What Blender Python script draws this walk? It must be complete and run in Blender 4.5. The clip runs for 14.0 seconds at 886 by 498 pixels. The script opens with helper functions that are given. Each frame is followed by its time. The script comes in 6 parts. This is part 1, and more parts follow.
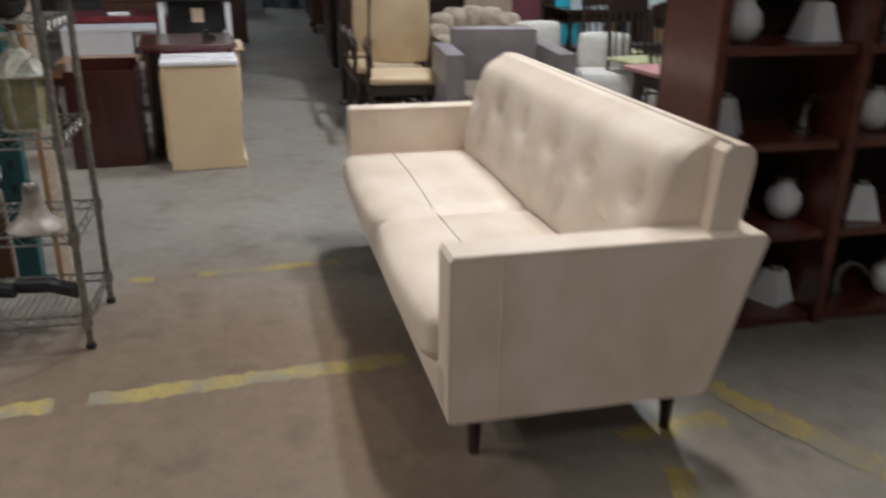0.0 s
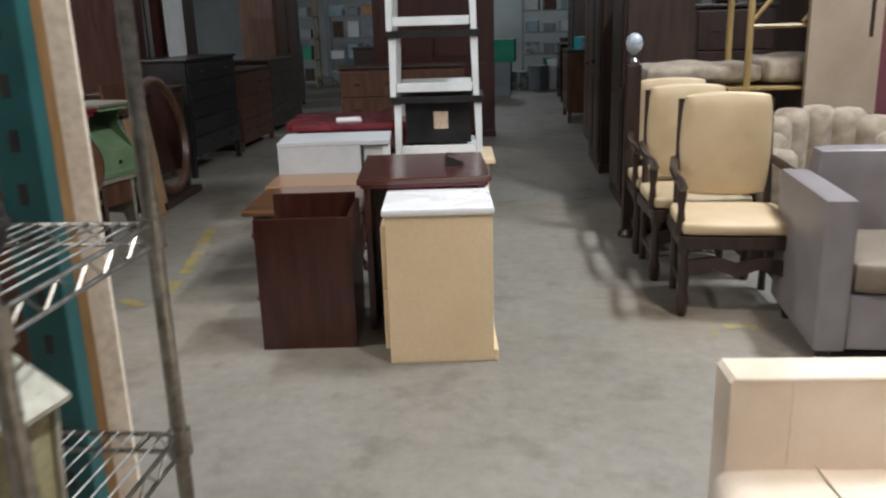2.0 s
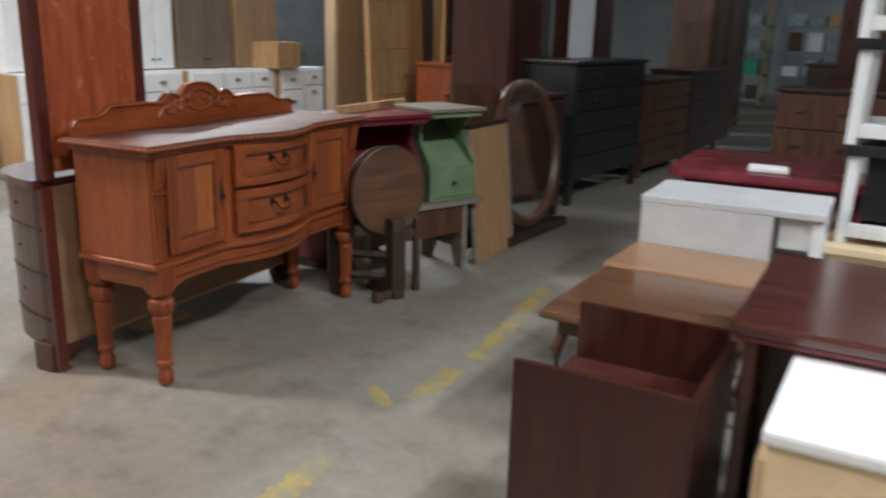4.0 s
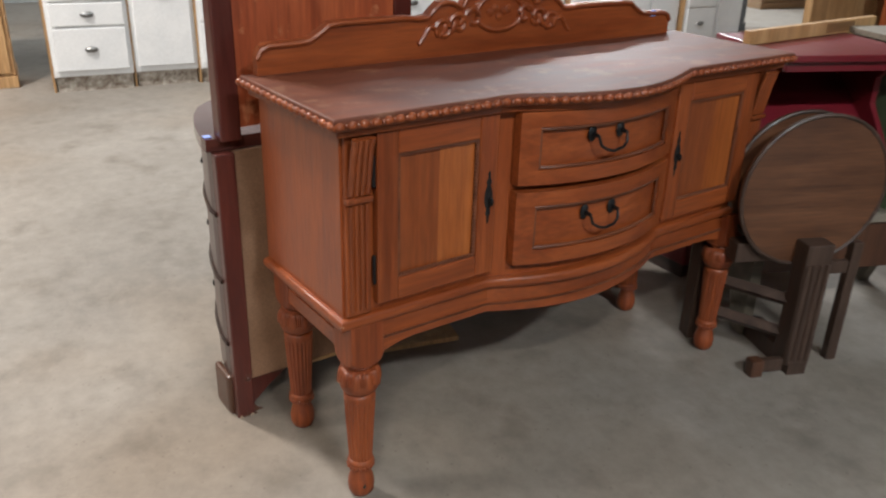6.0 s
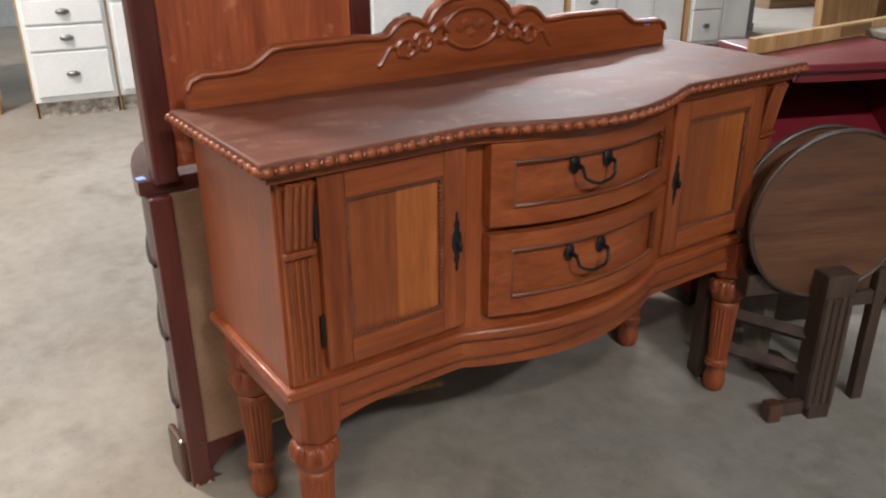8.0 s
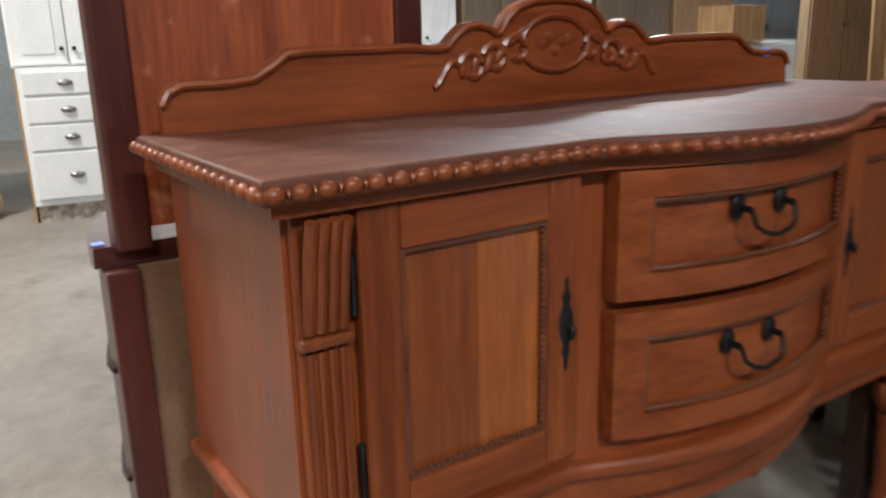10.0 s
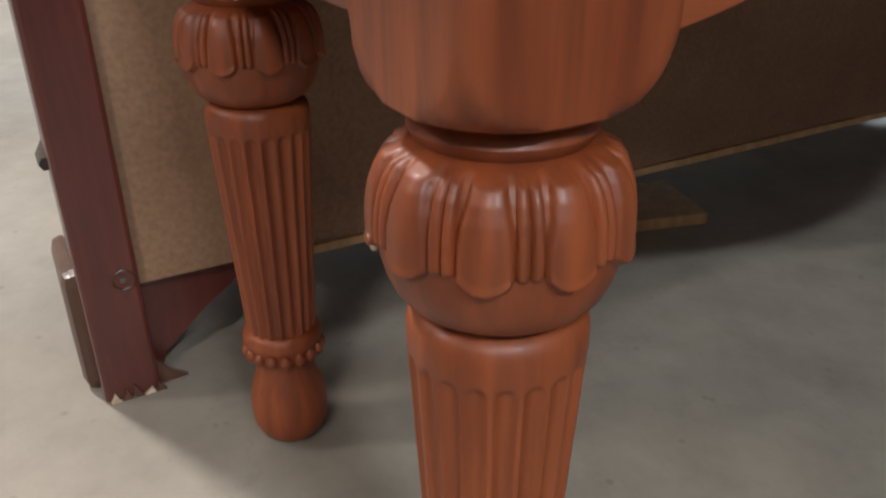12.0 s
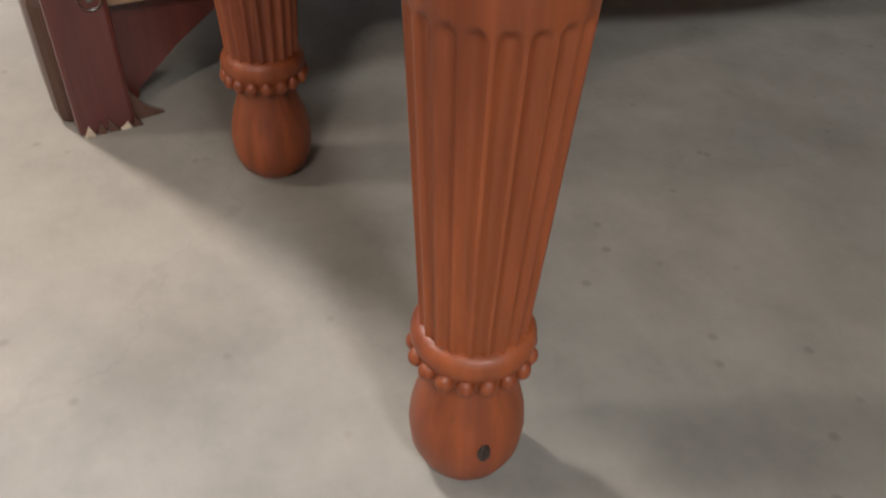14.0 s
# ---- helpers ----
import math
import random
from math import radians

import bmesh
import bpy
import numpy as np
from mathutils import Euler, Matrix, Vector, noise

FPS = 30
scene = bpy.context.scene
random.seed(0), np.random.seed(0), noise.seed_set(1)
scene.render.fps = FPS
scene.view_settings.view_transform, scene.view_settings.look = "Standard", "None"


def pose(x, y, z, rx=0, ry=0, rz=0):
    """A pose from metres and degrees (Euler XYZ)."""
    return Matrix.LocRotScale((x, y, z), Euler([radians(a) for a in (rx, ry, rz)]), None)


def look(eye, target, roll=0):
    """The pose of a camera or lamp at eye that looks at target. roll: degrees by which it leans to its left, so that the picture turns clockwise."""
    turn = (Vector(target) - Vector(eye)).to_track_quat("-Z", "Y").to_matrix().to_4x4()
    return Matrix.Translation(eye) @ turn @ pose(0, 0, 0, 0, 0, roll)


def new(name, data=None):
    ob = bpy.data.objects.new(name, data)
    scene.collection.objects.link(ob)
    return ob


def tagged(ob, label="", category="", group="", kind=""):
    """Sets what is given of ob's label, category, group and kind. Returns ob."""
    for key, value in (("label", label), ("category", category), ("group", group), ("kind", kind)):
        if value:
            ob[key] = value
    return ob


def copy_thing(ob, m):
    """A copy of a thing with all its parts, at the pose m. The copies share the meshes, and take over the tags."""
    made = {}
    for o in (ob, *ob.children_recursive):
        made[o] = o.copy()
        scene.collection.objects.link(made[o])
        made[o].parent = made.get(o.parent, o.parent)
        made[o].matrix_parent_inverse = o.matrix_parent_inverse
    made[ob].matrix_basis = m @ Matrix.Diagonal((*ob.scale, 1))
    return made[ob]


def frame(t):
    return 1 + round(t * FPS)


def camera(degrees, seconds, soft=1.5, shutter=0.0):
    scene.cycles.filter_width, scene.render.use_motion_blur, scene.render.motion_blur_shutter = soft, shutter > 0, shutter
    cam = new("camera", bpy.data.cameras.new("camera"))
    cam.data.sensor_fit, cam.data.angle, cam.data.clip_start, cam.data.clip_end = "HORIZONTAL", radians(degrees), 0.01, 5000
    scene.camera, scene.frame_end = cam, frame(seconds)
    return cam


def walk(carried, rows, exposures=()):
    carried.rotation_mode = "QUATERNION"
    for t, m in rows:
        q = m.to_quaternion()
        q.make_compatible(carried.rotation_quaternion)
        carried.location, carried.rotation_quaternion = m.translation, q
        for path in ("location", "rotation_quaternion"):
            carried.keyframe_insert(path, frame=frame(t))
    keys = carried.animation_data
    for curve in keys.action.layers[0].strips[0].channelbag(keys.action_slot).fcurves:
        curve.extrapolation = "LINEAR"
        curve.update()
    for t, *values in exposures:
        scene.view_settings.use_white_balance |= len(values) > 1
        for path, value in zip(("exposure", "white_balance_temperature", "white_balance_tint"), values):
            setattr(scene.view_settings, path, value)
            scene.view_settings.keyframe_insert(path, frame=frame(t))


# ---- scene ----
cam = camera(57.5, 14.0, 2.2, 0.45)
PATH = [
    (0, (0.119, 0.986, 1.357), (0.497, 2.819, 0.651), 0.6),
    (0.4, (0.074, 1.298, 1.427), (0.294, 3.175, 0.774), 1.8),
    (0.5, (0.027, 1.379, 1.431), (0.222, 3.265, 0.795), 1.2),
    (0.7, (0.021, 1.577, 1.468), (0.151, 3.472, 0.844), 0.9),
    (1, (0.011, 1.914, 1.414), (0.152, 3.825, 0.841), 0.2),
    (1.5, (0.018, 2.431, 1.425), (-0.111, 4.348, 0.869), -1.3),
    (2, (-0.03, 2.977, 1.405), (-0.204, 4.896, 0.867), -1.7),
    (2.4, (-0.036, 3.37, 1.383), (-0.317, 5.271, 0.829), -2.0),
    (2.5, (-0.049, 3.49, 1.403), (-0.377, 5.386, 0.857), -2.2),
    (3, (-0.109, 3.925, 1.374), (-0.732, 5.754, 0.857), -1.9),
    (3.3, (-0.163, 4.148, 1.39), (-0.87, 5.939, 0.85), -1.5),
    (3.5, (-0.198, 4.323, 1.357), (-1.0, 6.076, 0.826), -2.1),
    (3.6, (-0.211, 4.407, 1.339), (-1.086, 6.134, 0.837), -1.8),
    (4, (-0.299, 4.761, 1.341), (-1.399, 6.348, 0.822), 1.6),
    (4.2, (-0.387, 4.902, 1.338), (-1.593, 6.413, 0.824), 0.3),
    (6.5, (-1.495, 6.123, 1.308), (-3.136, 6.884, 0.455), 1.9),
    (7, (-1.518, 6.155, 1.302), (-3.160, 6.944, 0.473), 0.7),
    (7.2, (-1.522, 6.156, 1.304), (-3.164, 6.949, 0.478), 0.7),
    (9.5, (-1.661, 6.252, 1.237), (-3.368, 7.054, 0.571), -3.1),
    (9.9, (-1.928, 6.277, 1.096), (-3.672, 7.072, 0.525), -1.9),
    (10, (-2.007, 6.295, 1.056), (-3.759, 7.103, 0.532), -1.4),
    (10.5, (-2.273, 6.367, 0.740), (-4.104, 7.064, 0.339), 1.3),
    (11, (-2.461, 6.392, 0.508), (-4.257, 7.011, -0.118), 0.4),
    (11.5, (-2.514, 6.401, 0.459), (-4.247, 6.979, -0.355), -0.4),
    (12, (-2.547, 6.404, 0.444), (-4.227, 7.016, -0.452), -0.4),
    (12.5, (-2.553, 6.403, 0.418), (-4.164, 7.006, -0.603), -0.2),
    (13, (-2.547, 6.402, 0.386), (-4.022, 6.996, -0.827), 1.9),
    (13.5, (-2.542, 6.396, 0.375), (-3.927, 6.965, -0.951), 3.7),
    (14, (-2.541, 6.398, 0.382), (-3.963, 6.963, -0.906), 2.5),
]
# stops, kelvin and tint of the carried camera
EXPOSURE = [(0, -0.73, 6350, 12), (0.5, -1.1, 6350, 12), (1.0, -0.85, 6350, 12), (1.5, -0.68, 6350, 11), (2.0, -0.25, 6450, 10), (2.5, -0.02, 6450, 11), (3.0, 0.32, 6500, 10), (3.6, -0.1, 6450, 10), (4.2, -0.08, 6400, 10), (6.5, 0.1, 6650, 12), (9.5, 0.18, 6650, 12), (10, -0.05, 6500, 10), (10.5, -0.25, 6400, 8), (11, -0.02, 5600, 3), (11.5, 0.1, 6100, 8), (12.5, 0.24, 6300, 9), (14, 0.24, 6350, 10)]
walk(cam, [(t, look(eye, target, roll)) for t, eye, target, roll in PATH], EXPOSURE)

# ---- light ----
world = bpy.data.worlds.new("world")
scene.world = world
world.use_nodes = True
world.node_tree.nodes["Background"].inputs[0].default_value = (0.55, 0.62, 0.7, 1)
world.node_tree.nodes["Background"].inputs[1].default_value = 0.02


def strip_lamp(x, y, z, length, watts, colour, turn=0):
    data = bpy.data.lights.new("area_lamp", "AREA")
    data.shape, data.size, data.size_y = "RECTANGLE", 0.3, length
    data.energy, data.color = watts, colour
    ob = new("area_lamp", data)
    ob.matrix_world = pose(x, y, z, 0, 0, turn)
    return ob


# ---- materials ----
def material(name):
    m = bpy.data.materials.new(name)
    m.use_nodes = True
    return m, m.node_tree.nodes, m.node_tree.links, m.node_tree.nodes["Principled BSDF"]


def ramp_of(nodes, stops):
    r = nodes.new("ShaderNodeValToRGB")
    els = r.color_ramp.elements
    while len(els) < len(stops):
        els.new(0.5)
    for e, (p, c) in zip(els, stops):
        e.position, e.color = p, (*c, 1)
    return r


def surface(name, c1, c2, rough=0.5, scale=6.0, stretch=(1, 1, 1), metal=0.0, bump=0.1, fine=60.0, wear=None, wear_at=0.62, coat=0.0, sheen=0.0, grain_mix=0.55):
    """A surface with broad variation from c1 to c2, a fine grain, and patches of wear."""
    m, nodes, links, p = material(name)
    co = nodes.new("ShaderNodeTexCoord")
    mp = nodes.new("ShaderNodeMapping")
    mp.inputs["Scale"].default_value = stretch
    links.new(co.outputs["Object"], mp.inputs["Vector"])
    info = nodes.new("ShaderNodeObjectInfo")
    shift = nodes.new("ShaderNodeVectorMath")
    shift.operation = "MULTIPLY_ADD"
    shift.inputs[1].default_value = (7.3, 5.1, 9.7)
    links.new(info.outputs["Random"], shift.inputs[0])
    links.new(mp.outputs[0], shift.inputs[2])
    broad = nodes.new("ShaderNodeTexNoise")
    broad.inputs["Scale"].default_value, broad.inputs["Detail"].default_value = scale, 6
    links.new(shift.outputs[0], broad.inputs["Vector"])
    r = ramp_of(nodes, [(0.3, c1), (0.7, c2)])
    links.new(broad.outputs[0], r.inputs[0])
    grain = nodes.new("ShaderNodeTexNoise")
    grain.inputs["Scale"].default_value, grain.inputs["Detail"].default_value = fine, 4
    links.new(shift.outputs[0], grain.inputs["Vector"])
    mul = nodes.new("ShaderNodeMix")
    mul.data_type, mul.blend_type = "RGBA", "MULTIPLY"
    mul.inputs[0].default_value = grain_mix
    g = ramp_of(nodes, [(0.25, (0.62, 0.62, 0.62)), (0.75, (1.25, 1.25, 1.25))])
    links.new(grain.outputs[0], g.inputs[0])
    links.new(r.outputs[0], mul.inputs[6])
    links.new(g.outputs[0], mul.inputs[7])
    out = mul.outputs[2]
    if wear:
        w = nodes.new("ShaderNodeTexNoise")
        w.inputs["Scale"].default_value, w.inputs["Detail"].default_value = scale * 0.7, 9
        w.inputs["Roughness"].default_value = 0.68
        links.new(co.outputs["Object"], w.inputs["Vector"])
        wr = ramp_of(nodes, [(wear_at, (0, 0, 0)), (wear_at + 0.09, (1, 1, 1))])
        links.new(w.outputs[0], wr.inputs[0])
        mx = nodes.new("ShaderNodeMix")
        mx.data_type = "RGBA"
        mx.inputs[7].default_value = (*wear, 1)
        links.new(wr.outputs[0], mx.inputs[0])
        links.new(out, mx.inputs[6])
        out = mx.outputs[2]
    links.new(out, p.inputs["Base Color"])
    rr = nodes.new("ShaderNodeMapRange")
    rr.inputs["To Min"].default_value, rr.inputs["To Max"].default_value = max(0.03, rough - 0.12), min(1, rough + 0.12)
    links.new(broad.outputs[0], rr.inputs["Value"])
    links.new(rr.outputs[0], p.inputs["Roughness"])
    p.inputs["Metallic"].default_value = metal
    p.inputs["Coat Weight"].default_value = coat
    p.inputs["Coat Roughness"].default_value = 0.18
    p.inputs["Sheen Weight"].default_value = sheen
    if bump:
        b = nodes.new("ShaderNodeBump")
        b.inputs["Strength"].default_value, b.inputs["Distance"].default_value = bump, 0.004
        links.new(grain.outputs[0], b.inputs["Height"])
        links.new(b.outputs[0], p.inputs["Normal"])
    return m


def wood(name, c1, c2, rough=0.4, along="x", coat=0.15, wear=None, wear_at=0.66):
    s = {"x": (0.12, 1, 1), "y": (1, 0.12, 1), "z": (1, 1, 0.12)}[along]
    return surface(name, c1, c2, rough, 22, s, bump=0.12, fine=130, coat=coat, wear=wear, wear_at=wear_at)


def streaked(m, along="x", dark=0.45, scale=60, strength=1.0):
    """Adds fine dark pores and broad figure along the grain to a wood material."""
    nodes, links = m.node_tree.nodes, m.node_tree.links
    p = next(n for n in nodes if n.type == "BSDF_PRINCIPLED")
    old = p.inputs["Base Color"].links[0].from_socket
    co = nodes.new("ShaderNodeTexCoord")
    for sc, k, lo, hi, amount in ((scale, 0.045, 0.42, 0.56, 0.34), (9.0, 0.16, 0.36, 0.62, 0.38)):
        mp = nodes.new("ShaderNodeMapping")
        mp.inputs["Scale"].default_value = {"x": (k, 1, 1), "y": (1, k, 1), "z": (1, 1, k)}[along]
        links.new(co.outputs["Object"], mp.inputs["Vector"])
        n = nodes.new("ShaderNodeTexNoise")
        n.inputs["Scale"].default_value, n.inputs["Detail"].default_value = sc, 5
        n.inputs["Distortion"].default_value = 0.6
        links.new(mp.outputs[0], n.inputs["Vector"])
        r = ramp_of(nodes, [(lo, (dark, dark * 0.9, dark * 0.85)), (hi, (1.05, 1.05, 1.05))])
        links.new(n.outputs[0], r.inputs[0])
        x = nodes.new("ShaderNodeMix")
        x.data_type, x.blend_type = "RGBA", "MULTIPLY"
        x.inputs[0].default_value = min(1.0, amount * strength)
        links.new(old, x.inputs[6])
        links.new(r.outputs[0], x.inputs[7])
        old = x.outputs[2]
    links.new(old, p.inputs["Base Color"])
    return m


# ---- building helpers ----
def box(bm, x0, x1, y0, y1, z0, z1, bevel=0.0, m=None):
    c = bmesh.ops.create_cube(bm, size=1)["verts"]
    for v in c:
        v.co = Vector(((x0 + x1) / 2 + v.co.x * (x1 - x0), (y0 + y1) / 2 + v.co.y * (y1 - y0), (z0 + z1) / 2 + v.co.z * (z1 - z0)))
    if bevel:
        edges = {e for v in c for e in v.link_edges}
        c = bmesh.ops.bevel(bm, geom=list(edges), offset=bevel, segments=2, profile=0.6, affect="EDGES")["verts"]
        c = [v for v in c]
    if m is not None:
        bmesh.ops.transform(bm, matrix=m, verts=c)
    return bm


def cube(x0, x1, y0, y1, z0, z1, bevel=0.004, m=None):
    return box(bmesh.new(), x0, x1, y0, y1, z0, z1, bevel, m)


def lathe(profile, seg=24, flute=None, bm=None, at=(0, 0)):
    """profile: rows of radius and height, from the top down or up. flute(z, a) gives a factor on the radius."""
    bm = bm or bmesh.new()
    rings = []
    for r, z in profile:
        ring = []
        for i in range(seg):
            a = 2 * math.pi * (i + (0.5 if seg == 4 else 0)) / seg
            k = flute(z, a) if flute else 1
            ring.append(bm.verts.new((at[0] + r * k * math.cos(a), at[1] + r * k * math.sin(a), z)))
        rings.append(ring)
    for a, b in zip(rings, rings[1:]):
        for i in range(seg):
            bm.faces.new((a[i], a[(i + 1) % seg], b[(i + 1) % seg], b[i]))
    bm.faces.new(rings[0]), bm.faces.new(rings[-1])
    bmesh.ops.recalc_face_normals(bm, faces=bm.faces)
    return bm


def prism(outline, lo, hi, axis="z", bm=None):
    """A plate with the given outline in the two axes left, between lo and hi along axis."""
    bm = bm or bmesh.new()
    put3 = {"z": lambda a, b, c: (a, b, c), "y": lambda a, b, c: (a, c, b), "x": lambda a, b, c: (c, a, b)}[axis]
    low = [bm.verts.new(put3(a, b, lo)) for a, b in outline]
    high = [bm.verts.new(put3(a, b, hi)) for a, b in outline]
    n = len(outline)
    bm.faces.new(low), bm.faces.new(high)
    for i in range(n):
        bm.faces.new((low[i], low[(i + 1) % n], high[(i + 1) % n], high[i]))
    bmesh.ops.recalc_face_normals(bm, faces=bm.faces)
    return bm


def tube(points, r, seg=8, bm=None):
    bm = bm or bmesh.new()
    rings = []
    pts = [Vector(p) for p in points]
    for i, p in enumerate(pts):
        d = (pts[min(i + 1, len(pts) - 1)] - pts[max(i - 1, 0)]).normalized()
        q = d.to_track_quat("Z", "Y")
        rings.append([bm.verts.new(p + q @ Vector((r * math.cos(2 * math.pi * k / seg), r * math.sin(2 * math.pi * k / seg), 0))) for k in range(seg)])
    for a, b in zip(rings, rings[1:]):
        for k in range(seg):
            bm.faces.new((a[k], a[(k + 1) % seg], b[(k + 1) % seg], b[k]))
    bm.faces.new(rings[0]), bm.faces.new(rings[-1])
    bmesh.ops.recalc_face_normals(bm, faces=bm.faces)
    return bm


def part(name, bm, mat, parent=None, label="", smooth=False):
    me = bpy.data.meshes.new(name)
    if smooth:
        for f in bm.faces:
            f.smooth = True
    bm.to_mesh(me)
    bm.free()
    if smooth:
        me.set_sharp_from_angle(angle=radians(40))
    me.materials.append(mat)
    ob = new(name, me)
    ob.parent = parent
    if label:
        tagged(ob, label)
    return ob


def thing(name, m, label, category, group=""):
    ob = new(name)
    ob.empty_display_size = 0.1
    ob.matrix_world = m
    return tagged(ob, label, category, group)


def setting(name, bm, mat, label):
    return tagged(part(name, bm, mat), label, "", "", "structure")


# ---- materials in use ----
def concrete_floor():
    m, nodes, links, p = material("concrete")
    co = nodes.new("ShaderNodeTexCoord")

    def noise_at(scale, detail, rough=0.5):
        n = nodes.new("ShaderNodeTexNoise")
        n.inputs["Scale"].default_value, n.inputs["Detail"].default_value, n.inputs["Roughness"].default_value = scale, detail, rough
        links.new(co.outputs["Object"], n.inputs["Vector"])
        return n
    def mix(kind, fac, a, b):
        x = nodes.new("ShaderNodeMix")
        x.data_type, x.blend_type = "RGBA", kind
        if isinstance(fac, float):
            x.inputs[0].default_value = fac
        else:
            links.new(fac, x.inputs[0])
        links.new(a, x.inputs[6])
        links.new(b, x.inputs[7])
        return x.outputs[2]
    base = ramp_of(nodes, [(0.3, (0.192, 0.173, 0.15)), (0.5, (0.236, 0.215, 0.188)), (0.72, (0.275, 0.254, 0.226))])
    links.new(noise_at(0.9, 8, 0.6).outputs[0], base.inputs[0])
    fine = ramp_of(nodes, [(0.25, (0.7, 0.7, 0.7)), (0.75, (1.18, 1.18, 1.18))])
    links.new(noise_at(14, 8, 0.7).outputs[0], fine.inputs[0])
    c = mix("MULTIPLY", 0.8, base.outputs[0], fine.outputs[0])
    spots = ramp_of(nodes, [(0.54, (1, 1, 1)), (0.7, (0.55, 0.52, 0.48))])
    links.new(noise_at(4.5, 5, 0.55).outputs[0], spots.inputs[0])
    c = mix("MULTIPLY", 0.55, c, spots.outputs[0])
    warm = ramp_of(nodes, [(0.5, (1, 1, 1)), (0.66, (1.12, 0.9, 0.68))])
    links.new(noise_at(0.42, 4, 0.5).outputs[0], warm.inputs[0])
    c = mix("MULTIPLY", 0.5, c, warm.outputs[0])
    # a broad soft-edged patch by the sofa, browner and darker than the rest
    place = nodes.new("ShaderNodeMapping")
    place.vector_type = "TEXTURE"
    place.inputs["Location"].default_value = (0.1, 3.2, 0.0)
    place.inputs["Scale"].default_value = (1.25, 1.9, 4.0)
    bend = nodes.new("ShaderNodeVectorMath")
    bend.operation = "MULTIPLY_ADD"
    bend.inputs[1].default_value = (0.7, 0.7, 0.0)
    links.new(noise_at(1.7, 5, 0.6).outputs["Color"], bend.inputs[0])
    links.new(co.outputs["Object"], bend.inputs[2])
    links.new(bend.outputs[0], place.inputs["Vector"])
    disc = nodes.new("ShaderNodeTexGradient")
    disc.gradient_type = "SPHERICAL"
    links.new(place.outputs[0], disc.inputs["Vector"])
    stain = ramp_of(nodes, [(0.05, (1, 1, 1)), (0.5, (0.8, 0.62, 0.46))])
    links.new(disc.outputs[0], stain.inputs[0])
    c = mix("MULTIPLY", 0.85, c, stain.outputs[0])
    specks = nodes.new("ShaderNodeTexVoronoi")
    specks.inputs["Scale"].default_value = 26
    links.new(co.outputs["Object"], specks.inputs["Vector"])
    sr = ramp_of(nodes, [(0.05, (0.55, 0.5, 0.45)), (0.12, (1, 1, 1))])
    links.new(specks.outputs["Distance"], sr.inputs[0])
    c = mix("MULTIPLY", 0.5, c, sr.outputs[0])
    crack = nodes.new("ShaderNodeTexVoronoi")
    crack.feature = "DISTANCE_TO_EDGE"
    crack.inputs["Scale"].default_value = 0.55
    warp = noise_at(2.5, 6, 0.6)
    add = nodes.new("ShaderNodeVectorMath")
    links.new(co.outputs["Object"], add.inputs[0])
    links.new(warp.outputs["Color"], add.inputs[1])
    links.new(add.outputs[0], crack.inputs["Vector"])
    cr = ramp_of(nodes, [(0.0, (0.66, 0.63, 0.6)), (0.0035, (1, 1, 1))])
    links.new(crack.outputs["Distance"], cr.inputs[0])
    c = mix("MULTIPLY", 0.22, c, cr.outputs[0])
    links.new(c, p.inputs["Base Color"])
    rr = nodes.new("ShaderNodeMapRange")
    rr.inputs["To Min"].default_value, rr.inputs["To Max"].default_value = 0.38, 0.7
    links.new(noise_at(2.2, 6).outputs[0], rr.inputs["Value"])
    links.new(rr.outputs[0], p.inputs["Roughness"])
    b = nodes.new("ShaderNodeBump")
    b.inputs["Strength"].default_value, b.inputs["Distance"].default_value = 0.15, 0.004
    links.new(noise_at(45, 6).outputs[0], b.inputs["Height"])
    links.new(b.outputs[0], p.inputs["Normal"])
    return m


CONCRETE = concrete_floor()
YELLOW = surface("worn_yellow_paint", (0.31, 0.24, 0.09), (0.4, 0.31, 0.1), 0.6, 5, bump=0.05, wear=(0.24, 0.215, 0.16), wear_at=0.47)
WALL = surface("painted_block", (0.28, 0.31, 0.32), (0.38, 0.41, 0.41), 0.8, 1.2)
DECK = surface("ceiling_paint", (0.36, 0.36, 0.35), (0.46, 0.46, 0.45), 0.8, 1.5)
CHERRY = streaked(wood("honey_cherry", (0.222, 0.047, 0.0115), (0.33, 0.081, 0.02), 0.4, "x", 0.15), "x", 0.62)
CHERRY_Z = streaked(wood("honey_cherry_upright", (0.222, 0.047, 0.0115), (0.33, 0.081, 0.02), 0.42, "z", 0.12), "z", 0.42)
CHERRY_TOP = wood("worn_cherry_top", (0.085, 0.021, 0.009), (0.155, 0.041, 0.016), 0.56, "x", 0.0, wear=(0.17, 0.068, 0.035), wear_at=0.55)
LEG_WOOD = streaked(wood("rubbed_leg_wood", (0.2, 0.038, 0.0095), (0.34, 0.08, 0.019), 0.5, "z", 0.06), "z", 0.5, 75, 1.2)
CASE_WOOD = wood("honey_cherry_side", (0.21, 0.044, 0.011), (0.3, 0.071, 0.017), 0.38, "z", 0.2)
VENEER_DARK = streaked(wood("veneer_dark", (0.21, 0.05, 0.013), (0.28, 0.073, 0.02), 0.36, "z", 0.3), "z", 0.6)
VENEER_LIGHT = streaked(wood("veneer_light", (0.33, 0.088, 0.02), (0.42, 0.125, 0.03), 0.36, "z", 0.3), "z", 0.65)
BEAD = wood("dark_bead", (0.1, 0.032, 0.016), (0.19, 0.065, 0.03), 0.32)
CHIPPED = surface("bare_chipped_wood", (0.42, 0.3, 0.2), (0.6, 0.48, 0.35), 0.7, 60, grain_mix=0.3)
